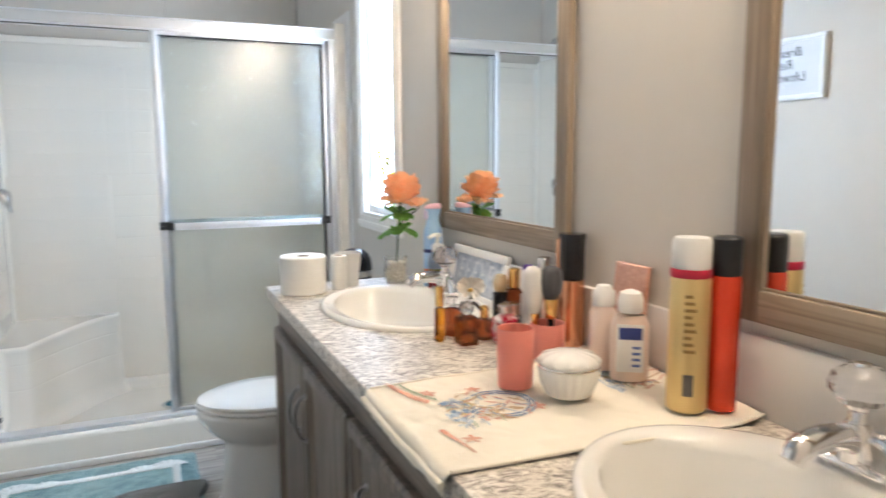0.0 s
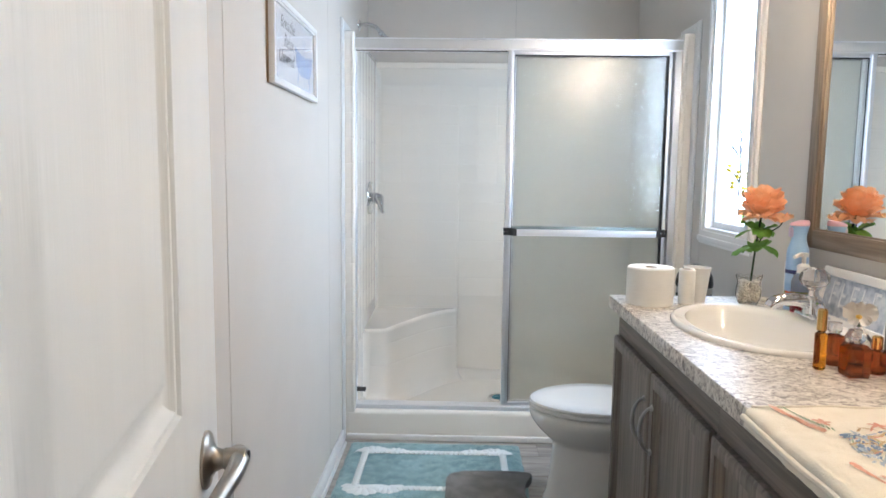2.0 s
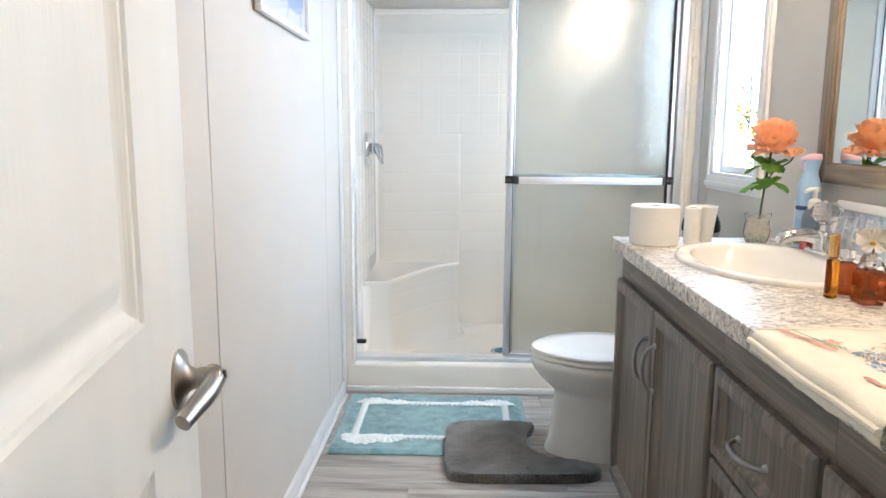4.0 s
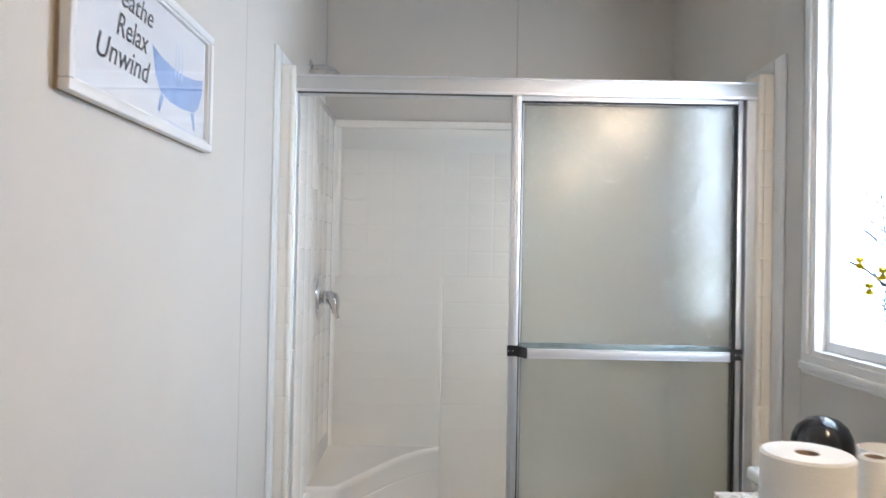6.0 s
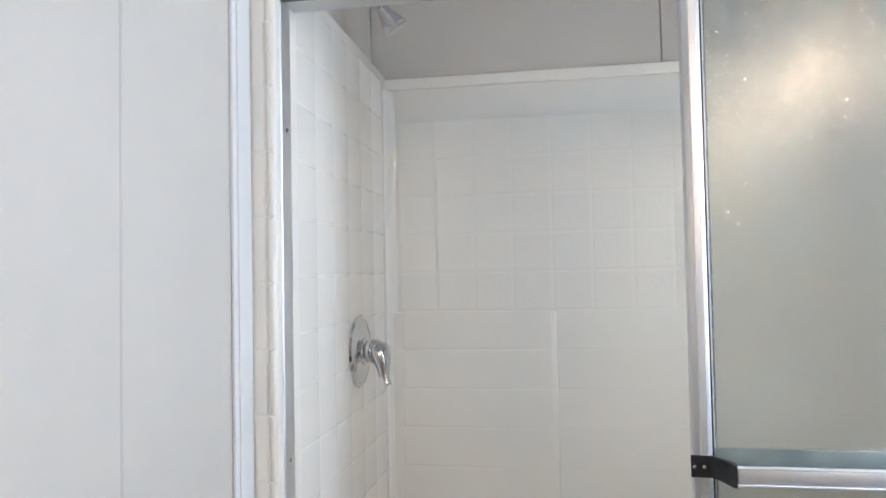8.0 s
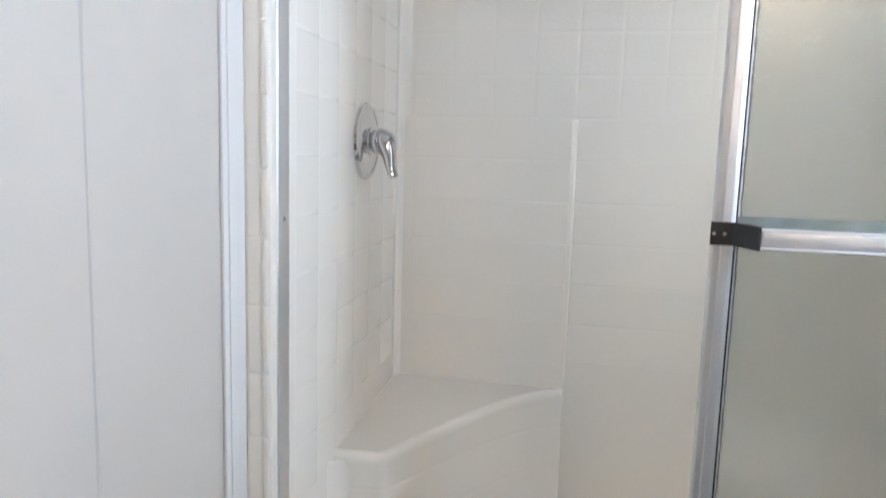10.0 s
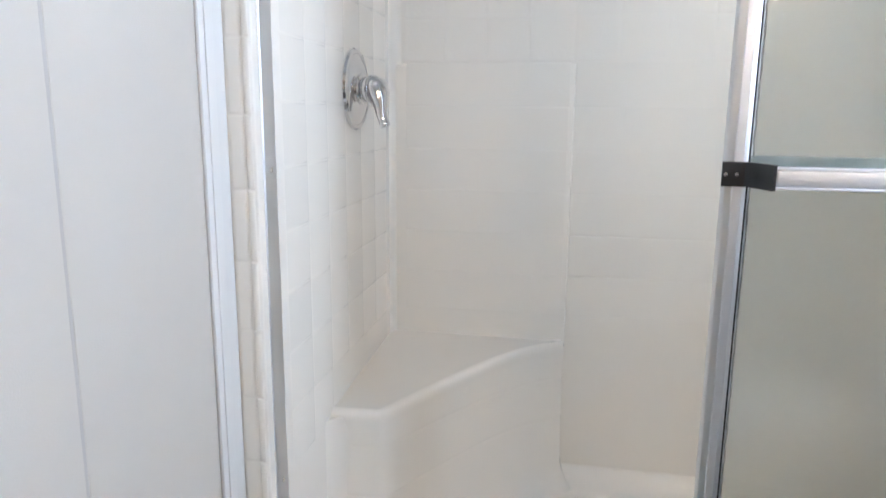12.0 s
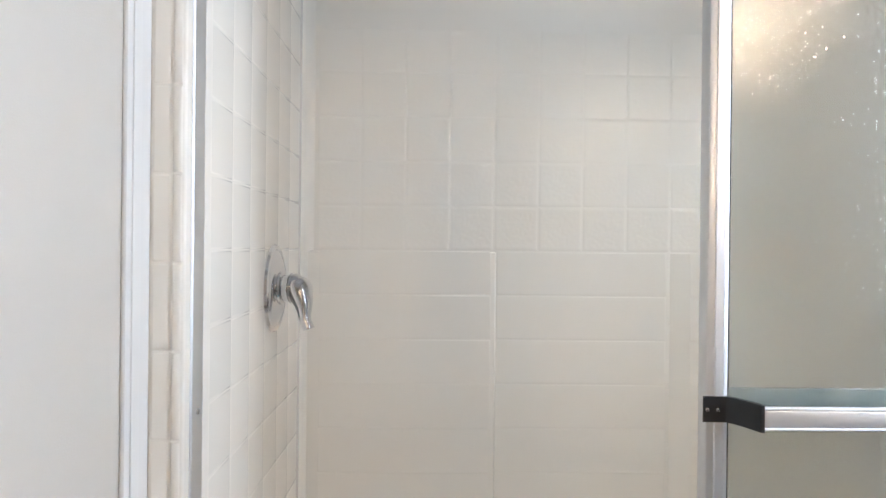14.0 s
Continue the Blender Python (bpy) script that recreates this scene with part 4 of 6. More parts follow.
def faucet(x, y):
    f = thing("faucet", "chrome sink faucet with a faceted clear acrylic knob", "faucet", pose(x, y, CT + 0.012), "sink faucets")
    part("base", box(B(), (-0.026, -0.055, 0), (0.026, 0.055, 0.016), 0.009, 4), M_TAP, f)
    part("body", lathe(B(), [(0.026, 0.014), (0.024, 0.04), (0.021, 0.058), (0.016, 0.064), (0, 0.064)], 28), M_TAP, f)
    part("spout", tube(B(), arc([(0.0, 0, 0.034), (-0.035, 0, 0.050), (-0.075, 0, 0.052), (-0.105, 0, 0.045), (-0.118, 0, 0.030)], 5), [0.021 - 0.006 * k / 20 for k in range(21)], 16, 0.8), M_TAP, f)
    part("stem", lathe(B(), [(0.014, 0.060), (0.012, 0.078), (0.017, 0.082), (0.017, 0.086), (0, 0.086)], 20), M_TAP, f)
    bm = B()
    lathe(bm, [(0.013, 0.084), (0.028, 0.090), (0.038, 0.104), (0.039, 0.114), (0.034, 0.128), (0.020, 0.138), (0.0, 0.138)], 11)
    part("knob", bm, M_CRYSTAL, f, "faceted clear acrylic knob", 0)
    part("index_cap", lathe(B(), [(0.010, 0.138), (0.009, 0.142), (0, 0.1425)], 14), M_TAP, f)
    part("lever", tube(B(), arc([(0.0, -0.018, 0.052), (-0.008, -0.045, 0.050), (-0.015, -0.075, 0.036), (-0.02, -0.095, 0.014)], 5), [0.008, 0.009, 0.010, 0.010, 0.011, 0.011, 0.012, 0.012, 0.012, 0.012, 0.012, 0.012, 0.012, 0.011, 0.010, 0.009], 12, 0.4), M_TAP, f)
    return f


faucet(1.508, -1.380)
faucet(1.520, -2.685)


def mirror(y0, y1, z0, z1):
    m = thing("wall_mirror", "rectangular wall mirror in a wide weathered grey-brown wooden frame", "mirror", pose(XR, 0, 0), "vanity mirrors")
    w = 0.052
    for lo, hi, mt in (((y0 + w, z0), (y1 - w, z0 + w), M_FRAMEH), ((y0 + w, z1 - w), (y1 - w, z1), M_FRAMEH), ((y0, z0), (y0 + w, z1), M_FRAME), ((y1 - w, z0), (y1, z1), M_FRAME)):
        part("frame_bar", box(B(), (-0.020, lo[0] + 0.0003, lo[1]), (-0.002, hi[0] - 0.0003, hi[1]), 0.003, 2), mt, m)
    for lo, hi, mt in (((y0 + w, z0 + w), (y1 - w, z0 + w + 0.005), M_FRAMEH), ((y0 + w, z1 - w - 0.005), (y1 - w, z1 - w), M_FRAMEH), ((y0 + w, z0 + w + 0.005), (y0 + w + 0.005, z1 - w - 0.005), M_FRAME), ((y1 - w - 0.005, z0 + w + 0.005), (y1 - w, z1 - w - 0.005), M_FRAME)):
        part("frame_lip", box(B(), (-0.012, lo[0], lo[1]), (-0.004, hi[0], hi[1]), 0.001), mt, m)
    part("mirror_glass", box(B(), (-0.0085, y0 + w - 0.004, z0 + w - 0.004), (-0.005, y1 - w + 0.004, z1 - w + 0.004)), M_MIRROR, m)
    return m


mirror(-1.928, -1.175, 1.078, 1.90)
mirror(-2.985, -2.417, 1.040, 1.90)

M_BULB = glow("frosted_bulb", (1.0, 0.80, 0.57), 265.0)
m_, nt_, b_, _tc = material("opal_shade_glass")
tl_ = nt_.nodes.new("ShaderNodeBsdfTranslucent")
tl_.inputs["Color"].default_value = (0.75, 0.70, 0.62, 1)
b_.inputs["Base Color"].default_value, b_.inputs["Roughness"].default_value = (0.88, 0.86, 0.82, 1), 0.3
mx_ = nt_.nodes.new("ShaderNodeMixShader")
mx_.inputs[0].default_value = 0.2
nt_.links.new(b_.outputs[0], mx_.inputs[1])
nt_.links.new(tl_.outputs[0], mx_.inputs[2])
nt_.links.new(mx_.outputs[0], nt_.nodes["Material Output"].inputs[0])
M_OPAL = m_


def vanity_light(y):
    v = thing("vanity_light", "lit vanity light bar with three opal bell shades above a mirror", "wall light", pose(XR, y, 2.165), "vanity lights")
    part("back_plate", box(B(), (-0.022, -0.27, -0.05), (-0.001, 0.27, 0.05), 0.006, 3), M_NICKEL, v)
    for q in (-0.19, 0.0, 0.19):
        part("arm", tube(B(), arc([(-0.02, q, 0), (-0.07, q, 0.018), (-0.112, q, 0.012), (-0.122, q, -0.01)], 4), 0.009, 10), M_NICKEL, v)
        part("shade", lathe(B(), [(0.024, -0.008), (0.030, -0.016), (0.040, -0.045), (0.052, -0.085), (0.066, -0.118), (0.064, -0.118), (0.050, -0.085), (0.038, -0.045), (0.028, -0.018), (0.022, -0.010)], 28, pose(-0.122, q, 0)), M_OPAL, v, "opal glass bell shade", 60)
        part("bulb", lathe(B(), [(0, -0.152), (0.018, -0.146), (0.028, -0.127), (0.024, -0.102), (0.013, -0.072), (0.013, -0.012)], 20, pose(-0.122, q, 0)), M_BULB, v, "lit frosted bulb", 60)
    return v


vanity_light(-1.55)
vanity_light(-2.70)

# ---- toilet ----


def loop(bm, rows, close_lo=True, close_hi=True, n=40):
    """Skins a stack of egg-shaped outlines (centre x, half length, half width, z, nose) that point to -x."""
    rings = []
    for cx, a, b, z, nose in rows:
        ring = []
        for k in range(n):
            t = 2 * math.pi * k / n
            c, s = math.cos(t), math.sin(t)
            ring.append(bm.verts.new((cx + a * c * (1 + (nose if c < 0 else 0)), b * s * (1 - 0.10 * max(0, -c) ** 2), z)))
        rings.append(ring)
    for u, v in zip(rings, rings[1:]):
        for k in range(n):
            bm.faces.new((u[k], u[(k + 1) % n], v[(k + 1) % n], v[k]))
    if close_lo:
        bm.faces.new(list(reversed(rings[0])))
    if close_hi:
        bm.faces.new(rings[-1])
    return bm


TY = -0.645
toilet = thing("toilet", "white ceramic toilet with its lid closed, beside the vanity", "toilet", pose(1.06, TY, 0))
part("bowl", loop(B(), [(0.06, 0.235, 0.125, 0.0, 0), (0.06, 0.235, 0.123, 0.02, 0), (0.06, 0.222, 0.112, 0.05, 0), (0.06, 0.212, 0.107, 0.12, 0), (0.055, 0.197, 0.106, 0.235, 0), (0.052, 0.196, 0.110, 0.247, 0), (0.044, 0.206, 0.128, 0.265, 0.01), (0.032, 0.222, 0.152, 0.297, 0.03), (0.022, 0.236, 0.172, 0.335, 0.05), (0.018, 0.24, 0.182, 0.363, 0.06), (0.018, 0.24, 0.182, 0.377, 0.06), (0.018, 0.235, 0.177, 0.382, 0.06)]), M_CERAMIC, toilet, smooth=60)
part("seat", loop(B(), [(0.02, 0.222, 0.166, 0.3822, 0.06), (0.02, 0.222, 0.166, 0.3865, 0.06), (0.02, 0.240, 0.184, 0.387, 0.06), (0.02, 0.244, 0.188, 0.390, 0.06), (0.02, 0.244, 0.188, 0.399, 0.06), (0.02, 0.240, 0.184, 0.402, 0.06)]), M_CERAMIC, toilet, smooth=40)
part("lid", loop(B(), [(0.02, 0.222, 0.166, 0.4022, 0.06), (0.02, 0.222, 0.166, 0.4062, 0.06), (0.02, 0.238, 0.182, 0.4067, 0.06), (0.02, 0.242, 0.186, 0.409, 0.06), (0.02, 0.240, 0.184, 0.417, 0.06), (0.02, 0.225, 0.170, 0.4235, 0.06), (0.02, 0.16, 0.11, 0.427, 0.05), (0.02, 0.05, 0.03, 0.428, 0.0)]), M_CERAMIC, toilet, smooth=40)
part("pedestal_back", box(B(), (0.20, -0.10, 0.0), (0.46, 0.10, 0.37), 0.03, 4), M_CERAMIC, toilet)
part("tank", box(B(), (0.30, -0.215, 0.372), (0.515, 0.215, 0.735), 0.03, 4), M_CERAMIC, toilet)
part("tank_lid", box(B(), (0.288, -0.225, 0.7355), (0.52, 0.225, 0.772), 0.012, 4), M_CERAMIC, toilet)
part("flush_lever", tube(B(), [(0.30, 0.14, 0.69), (0.285, 0.14, 0.69), (0.28, 0.10, 0.685), (0.28, 0.07, 0.683)], 0.007, 10), M_CHROME, toilet)
for q in (-0.07, 0.07):
    part("hinge_cap", lathe(B(), [(0.014, 0), (0.014, 0.012), (0.01, 0.018), (0, 0.018)], 18, pose(0.235, q, 0.404)), M_CERAMIC, toilet)

canister = thing("domed_canister", "glossy black domed canister with a grey band on the toilet tank", "canister", pose(1.452, -0.60, 0.772))
M_BLACKG = surf("glossy_black", (0.015, 0.015, 0.018), None, 20, 0.12)
part("base", lathe(B(), [(0.060, 0), (0.066, 0.004), (0.067, 0.055), (0.064, 0.060)], 36), M_BLACKG, canister)
part("band", lathe(B(), [(0.064, 0.060), (0.067, 0.063), (0.067, 0.084), (0.064, 0.087)], 36), surf("grey_band", (0.35, 0.35, 0.34), None, 20, 0.4), canister, "grey plastic band")
part("dome", lathe(B(), [(0.069, 0.087), (0.070, 0.100), (0.066, 0.126), (0.055, 0.150), (0.036, 0.166), (0.012, 0.173), (0, 0.174)], 36), M_BLACKG, canister, smooth=60)

# ---- floor mats ----


bath_mat = thing("bath_mat", "teal bath mat with a white rope and seashell border", "bath mat", pose(0, 0, 0))
MX0, MX1, MY0, MY1, MT = 0.045, 0.835, -0.735, -0.130, 0.016
bm = B()
nx, ny = 60, 46
g = [[bm.verts.new((MX0 + (MX1 - MX0) * i / nx + 0.006 * noise.noise((j * 0.2, 3, 1)), MY0 + (MY1 - MY0) * j / ny + 0.006 * noise.noise((i * 0.15, 7, 2)), MT - 0.012 * (1 if i in (0, nx) or j in (0, ny) else 0) + 0.0022 * noise.noise((i * 0.5, j * 0.5, 0)))) for j in range(ny + 1)] for i in range(nx + 1)]
for i in range(nx):
    for j in range(ny):
        bm.faces.new((g[i][j], g[i + 1][j], g[i + 1][j + 1], g[i][j + 1]))
part("mat_top", bm, M_TEAL, bath_mat, smooth=70)
part("backing", box(B(), (MX0 + 0.004, MY0 + 0.004, 0.0), (MX1 - 0.004, MY1 - 0.004, 0.004)), M_TEAL, bath_mat)
INX, INY = 0.085, 0.125


def rope(p0, p1):
    """A twisted rope motif: short slanted lozenges in a row."""
    bm, a, b = B(), Vector(p0), Vector(p1)
    n = max(2, int((b - a).length / 0.022))
    d = (b - a).normalized()
    s = Vector((-d.y, d.x, 0))
    for k in range(n):
        c = a + (b - a) * (k + 0.5) / n
        tube(bm, [c - d * 0.011 - s * 0.013, c, c + d * 0.011 + s * 0.013], [0.006, 0.011, 0.006], 6)
    return bm


zr = MT + 0.001
cs = [(MX0 + INX, MY0 + INY, zr), (MX1 - INX, MY0 + INY, zr), (MX1 - INX, MY1 - INY, zr), (MX0 + INX, MY1 - INY, zr)]
for a, b in zip(cs, cs[1:] + cs[:1]):
    part("rope_border", rope(a, b), M_TEALW, bath_mat, "raised white rope motif")
for cx, cy, ang in ((cs[0][0], cs[0][1], 45), (cs[1][0], cs[1][1], 135), (cs[2][0], cs[2][1], 225), (cs[3][0], cs[3][1], 315)):
    for sh, dx in ((0, 0.0), (1, 0.10)):
        bm = B()
        sgn = 1 if cx < 0.4 else -1
        bx = cx + sgn * (0.035 + dx)
        up = -1 if cy > -0.4 else 1
        size = 0.088 if sh == 0 else 0.070
        fan = []
        for k in range(43):
            t = radians(-84 + 4 * k)
            ridge = abs(math.cos(math.pi * k / 6))
            row = []
            for f in (0.12, 0.45, 0.8, 1.0):
                rad = size * f * (1 + 0.10 * (ridge - 0.5) * f)
                row.append(bm.verts.new((bx + math.sin(t) * rad, cy + up * 0.022 - up * math.cos(t) * rad, zr + (0.002 + 0.008 * ridge * f) * (1 if f < 1 else -0.2))))
            fan.append(row)
        for a, b in zip(fan, fan[1:]):
            for k in range(3):
                bm.faces.new((a[k], a[k + 1], b[k + 1], b[k]))
        part("shell_motif", bm, M_TEALW, bath_mat, "raised white shell motif")

rug_pts = arc([(0.50, -0.60, 0), (0.505, -0.52, 0), (0.53, -0.485, 0), (0.60, -0.475, 0), (0.76, -0.47, 0), (0.855, -0.475, 0), (0.845, -0.53, 0), (0.82, -0.60, 0), (0.815, -0.70, 0), (0.84, -0.775, 0), (0.92, -0.81, 0), (1.00, -0.812, 0), (1.06, -0.85, 0), (1.05, -0.90, 0), (0.98, -0.925, 0), (0.84, -0.935, 0), (0.66, -0.94, 0), (0.55, -0.935, 0), (0.51, -0.90, 0), (0.498, -0.80, 0)], 3)
rug = thing("contour_rug", "charcoal grey contour rug around the foot of the toilet", "rug", pose(0, 0, 0))
bm = prism(B(), [(p.x, p.y) for p in rug_pts], 0.0, 0.037, 0.014, 4)
part("rug_top", bm, M_RUG, rug, smooth=60)

# ---- things on the counter ----
TZ = CT + 0.0005


def plain(name, c, rough=0.4, **k):
    return surf(name, c, None, 14, rough, **k)


M_TISSUE = surf("tissue_paper", (0.80, 0.785, 0.75), (0.76, 0.745, 0.71), 30, 0.95, bump=0.0015, bscale=140, stretch=(1, 1, 3))
M_CARD = plain("cardboard_core", (0.30, 0.21, 0.14), 0.8)


def roll(x, y, r, h, core):
    t = thing("toilet_roll", "white toilet paper roll standing on end on the counter" if r > 0.05 else "nearly used-up slim white toilet paper roll", "toilet paper", pose(x, y, TZ), "toilet rolls")
    part("paper", lathe(B(), [(core, 0.0), (r - 0.003, 0.0), (r, 0.003), (r, h - 0.004), (r - 0.004, h), (core, h - 0.001), (core, 0.001)], 48), M_TISSUE, t)
    part("core", lathe(B(), [(core - 0.0015, 0.002), (core, 0.002), (core, h - 0.002), (core - 0.0015, h - 0.002), (core - 0.0015, 0.004)], 32), M_CARD, t, "brown cardboard core")
    part("core_bottom", lathe(B(), [(core - 0.002, 0.0005), (core - 0.002, 0.002)], 24), M_CARD, t)


roll(1.132, -1.135, 0.071, 0.116, 0.019)
roll(1.247, -1.128, 0.0245, 0.110, 0.016)
cup = thing("paper_cup", "plain white flared paper cup", "cup", pose(1.292, -1.085, TZ))
part("wall", lathe(B(), [(0.028, 0.0), (0.041, 0.108), (0.0425, 0.110), (0.040, 0.110), (0.027, 0.003), (0, 0.003)], 36), M_TISSUE, cup)

# vase with an artificial flower
VX, VY = 1.442, -1.118
M_JAR = clear("vase_glass", (0.95, 0.94, 0.91), 0.05, 1.2)
M_JAR.node_tree.nodes["Principled BSDF"].inputs["Transmission Weight"].default_value = 0.93
M_PEB = surf("white_pebbles", (0.86, 0.82, 0.74), (0.74, 0.69, 0.60), 60, 0.6, bump=0.003, bscale=160)
vase = thing("flower_vase", "small clear glass vase of white pebbles with scalloped rim", "vase", pose(VX, VY, TZ))
bm = B()
n = 32
prof = ((0.026, 0.0), (0.030, 0.006), (0.037, 0.025), (0.038, 0.042), (0.034, 0.062), (0.0345, 0.075), (0.039, 0.090))
inner = ((0.037, 0.090), (0.0325, 0.075), (0.032, 0.062), (0.036, 0.042), (0.035, 0.025), (0.028, 0.008))
rings = []
for r, z in prof + inner:
    rings.append([bm.verts.new((r * math.cos(2 * math.pi * k / n), r * math.sin(2 * math.pi * k / n), z + (0.005 * math.cos(2 * math.pi * k / n * 6) if z > 0.08 else 0))) for k in range(n)])
for a, b in zip(rings, rings[1:]):
    for k in range(n):
        bm.faces.new((a[k], a[(k + 1) % n], b[(k + 1) % n], b[k]))
bm.faces.new(list(reversed(rings[0])))
bm.faces.new(rings[-1])
jar = part("glass", bm, M_JAR, vase, "clear scalloped glass", 60)
jar.visible_shadow = False
bm = B()
rnd = random.Random(5)
for k in range(300):
    z = 0.011 + 0.062 * rnd.random()
    rr = (0.0315 if z < 0.055 else 0.029) * math.sqrt(rnd.random())
    a = rnd.random() * 6.283
    bmesh.ops.create_icosphere(bm, subdivisions=1, radius=1, matrix=Matrix.Translation((rr * math.cos(a), rr * math.sin(a), z)) @ Euler((a, rr * 90, z * 90)).to_matrix().to_4x4() @ Matrix.Diagonal((0.0065, 0.005, 0.004, 1)))
part("pebbles", bm, M_PEB, vase, "white pebbles", 80)

M_PETAL = surf("peach_silk_petal", (1.0, 0.70, 0.43), (0.98, 0.53, 0.27), 30, 0.6, sheen=0.3, bump=0.001, bscale=200)
M_LEAF = surf("green_silk_leaf", (0.22, 0.45, 0.07), (0.11, 0.27, 0.035), 40, 0.5, bump=0.001, bscale=150)
M_STEM = plain("dark_green_stem", (0.03, 0.06, 0.02), 0.5)
flower = thing("artificial_flower", "orange silk carnation with green leaves standing in the vase", "artificial flower", pose(VX, VY, TZ + 0.012))
HC = Vector((-0.002, -0.070, 0.290))


def stem_at(z):
    return Vector((0.001, -0.006 - 0.055 * (z / 0.28) ** 1.6, z))


part("stem", tube(B(), [stem_at(0.28 * k / 14) for k in range(15)], 0.0032, 8), M_STEM, flower)
part("stem", tube(B(), arc([tuple(stem_at(0.165)), (0.018, -0.042, 0.205), (0.050, -0.066, 0.235), (0.058, -0.072, 0.252)], 5), 0.002, 7), M_STEM, flower)


def petal(bm, base, direction, up, length, width, curl, seed, mid=5, across=6):
    """A cupped petal with a ruffled end."""
    d, u = Vector(direction).normalized(), Vector(up).normalized()
    s = d.cross(u).normalized()
    u = s.cross(d)
    rr_ = random.Random(seed)
    ph = rr_.random() * 6
    rows = []
    for i in range(mid + 1):
        t = i / mid
        w = width * (0.25 + 1.1 * t - 0.45 * t ** 3) * 0.75
        row = []
        for j in range(across + 1):
            q = 2 * j / across - 1
            ruffle = 0.006 * t * t * math.sin(q * 7 + ph)
            row.append(bm.verts.new(base + d * (length * t * (1 - 0.22 * q * q)) + s * (w * q) + u * (curl * t * t + ruffle + 0.010 * q * q * t)))
        rows.append(row)
    for a, b in zip(rows, rows[1:]):
        for j in range(across):
            bm.faces.new((a[j], a[j + 1], b[j + 1], b[j]))


for m_, f_ in ((M_PETAL, 0.4), (M_LEAF, 0.25)):
    nt_ = m_.node_tree
    b_ = nt_.nodes["Principled BSDF"]
    tl_, mx_ = nt_.nodes.new("ShaderNodeBsdfTranslucent"), nt_.nodes.new("ShaderNodeMixShader")
    mx_.inputs[0].default_value = f_
    nt_.links.new(b_.inputs["Base Color"].links[0].from_socket, tl_.inputs["Color"])
    nt_.links.new(b_.outputs[0], mx_.inputs[1])
    nt_.links.new(tl_.outputs[0], mx_.inputs[2])
    nt_.links.new(mx_.outputs[0], nt_.nodes["Material Output"].inputs[0])
NP = 46
for k in range(NP):
    el = math.asin(-0.72 + 1.70 * (k + 0.5) / NP)
    az = k * 2.39996 + 0.5 * rnd.random()
    d = Vector((math.cos(az) * math.cos(el), math.sin(az) * math.cos(el), math.sin(el)))
    rise = Vector((-math.cos(az) * math.sin(el), -math.sin(az) * math.sin(el), math.cos(el)))
    wob = 0.3 * Vector((rnd.random() - 0.5, rnd.random() - 0.5, rnd.random() - 0.5))
    bm = B()
    petal(bm, HC + d * (0.016 + 0.012 * rnd.random()) - rise * 0.016, rise * 0.62 + d * (0.75 if el < 0.5 else 0.9) + wob, rise * 0.75 - d * 0.5 + wob, 0.055 * (0.85 + 0.3 * rnd.random()), 0.043, -0.014 * rnd.random(), k)
    part("petal", bm, M_PETAL, flower, smooth=80)
for k in range(5):
    bm = B()
    petal(bm, Vector((0.058, -0.072, 0.250)), (math.cos(k * 1.26) * 0.8 + 0.2, math.sin(k * 1.26) * 0.8, 0.45), (0.1, 0.1, 1), 0.036, 0.026, 0.004, 70 + k)
    part("petal", bm, M_PETAL, flower, smooth=80)
for k, (z, a, ln) in enumerate(((0.222, 2.4, 0.060), (0.226, 3.5, 0.066), (0.230, 4.5, 0.058), (0.224, 5.6, 0.056), (0.228, 0.6, 0.056), (0.232, 1.5, 0.05), (0.168, 3.1, 0.062), (0.171, 4.4, 0.056), (0.173, 5.5, 0.062), (0.170, 0.5, 0.060), (0.174, 1.7, 0.05))):
    bm = B()
    steep = 0.95 if k % 2 else 0.15
    petal(bm, stem_at(z) - Vector((0, 0, 0.014 if k % 2 else 0)), (math.cos(a), math.sin(a), steep), (-0.5 * math.cos(a), -0.5 * math.sin(a), 1), ln * 1.05, 0.040, -0.012 if k % 2 else -0.034, 90 + k)
    part("leaf", bm, M_LEAF, flower, smooth=80)

# air freshener bottle
spray = thing("spray_bottle", "blue waisted air freshener bottle with a pink cap", "spray bottle", pose(1.528, -1.238, TZ))
M_SPB = surf("blue_label", (0.24, 0.42, 0.68), (0.42, 0.58, 0.78), 25, 0.35, contrast=(0.4, 0.6))
part("body", lathe(B(), [(0.027, 0.0), (0.030, 0.004), (0.0305, 0.150), (0.030, 0.176)], 32), M_SPB, spray, "pale blue printed label")
part("shoulder", lathe(B(), [(0.0298, 0.176), (0.0290, 0.186), (0.0235, 0.203), (0.0200, 0.218), (0.0205, 0.230), (0.0235, 0.245), (0.0265, 0.256)], 32), plain("pale_blue_plastic", (0.36, 0.56, 0.80), 0.3), spray)
bm = lathe(B(), [(0.0265, 0.256), (0.0272, 0.260), (0.0245, 0.267), (0.012, 0.270), (0, 0.2705)], 32)
for v in bm.verts:
    v.co.z += 0.22 * max(0, v.co.z - 0.255) / 0.015 * v.co.x
part("cap", bm, plain("pink_plastic", (0.80, 0.48, 0.56), 0.35), spray, "pink slanted cap", 60)
bm = box(B(), (-0.0285, -0.009, 0.222), (-0.0195, 0.009, 0.252), 0.004, 3)
part("trigger", bm, plain("lilac_plastic", (0.66, 0.55, 0.72), 0.35), spray, "lilac press button")
part("label_band", lathe(B(), [(0.0301, 0.116), (0.0309, 0.117), (0.0309, 0.127), (0.0301, 0.128)], 32), plain("navy_print", (0.02, 0.03, 0.14), 0.4), spray)
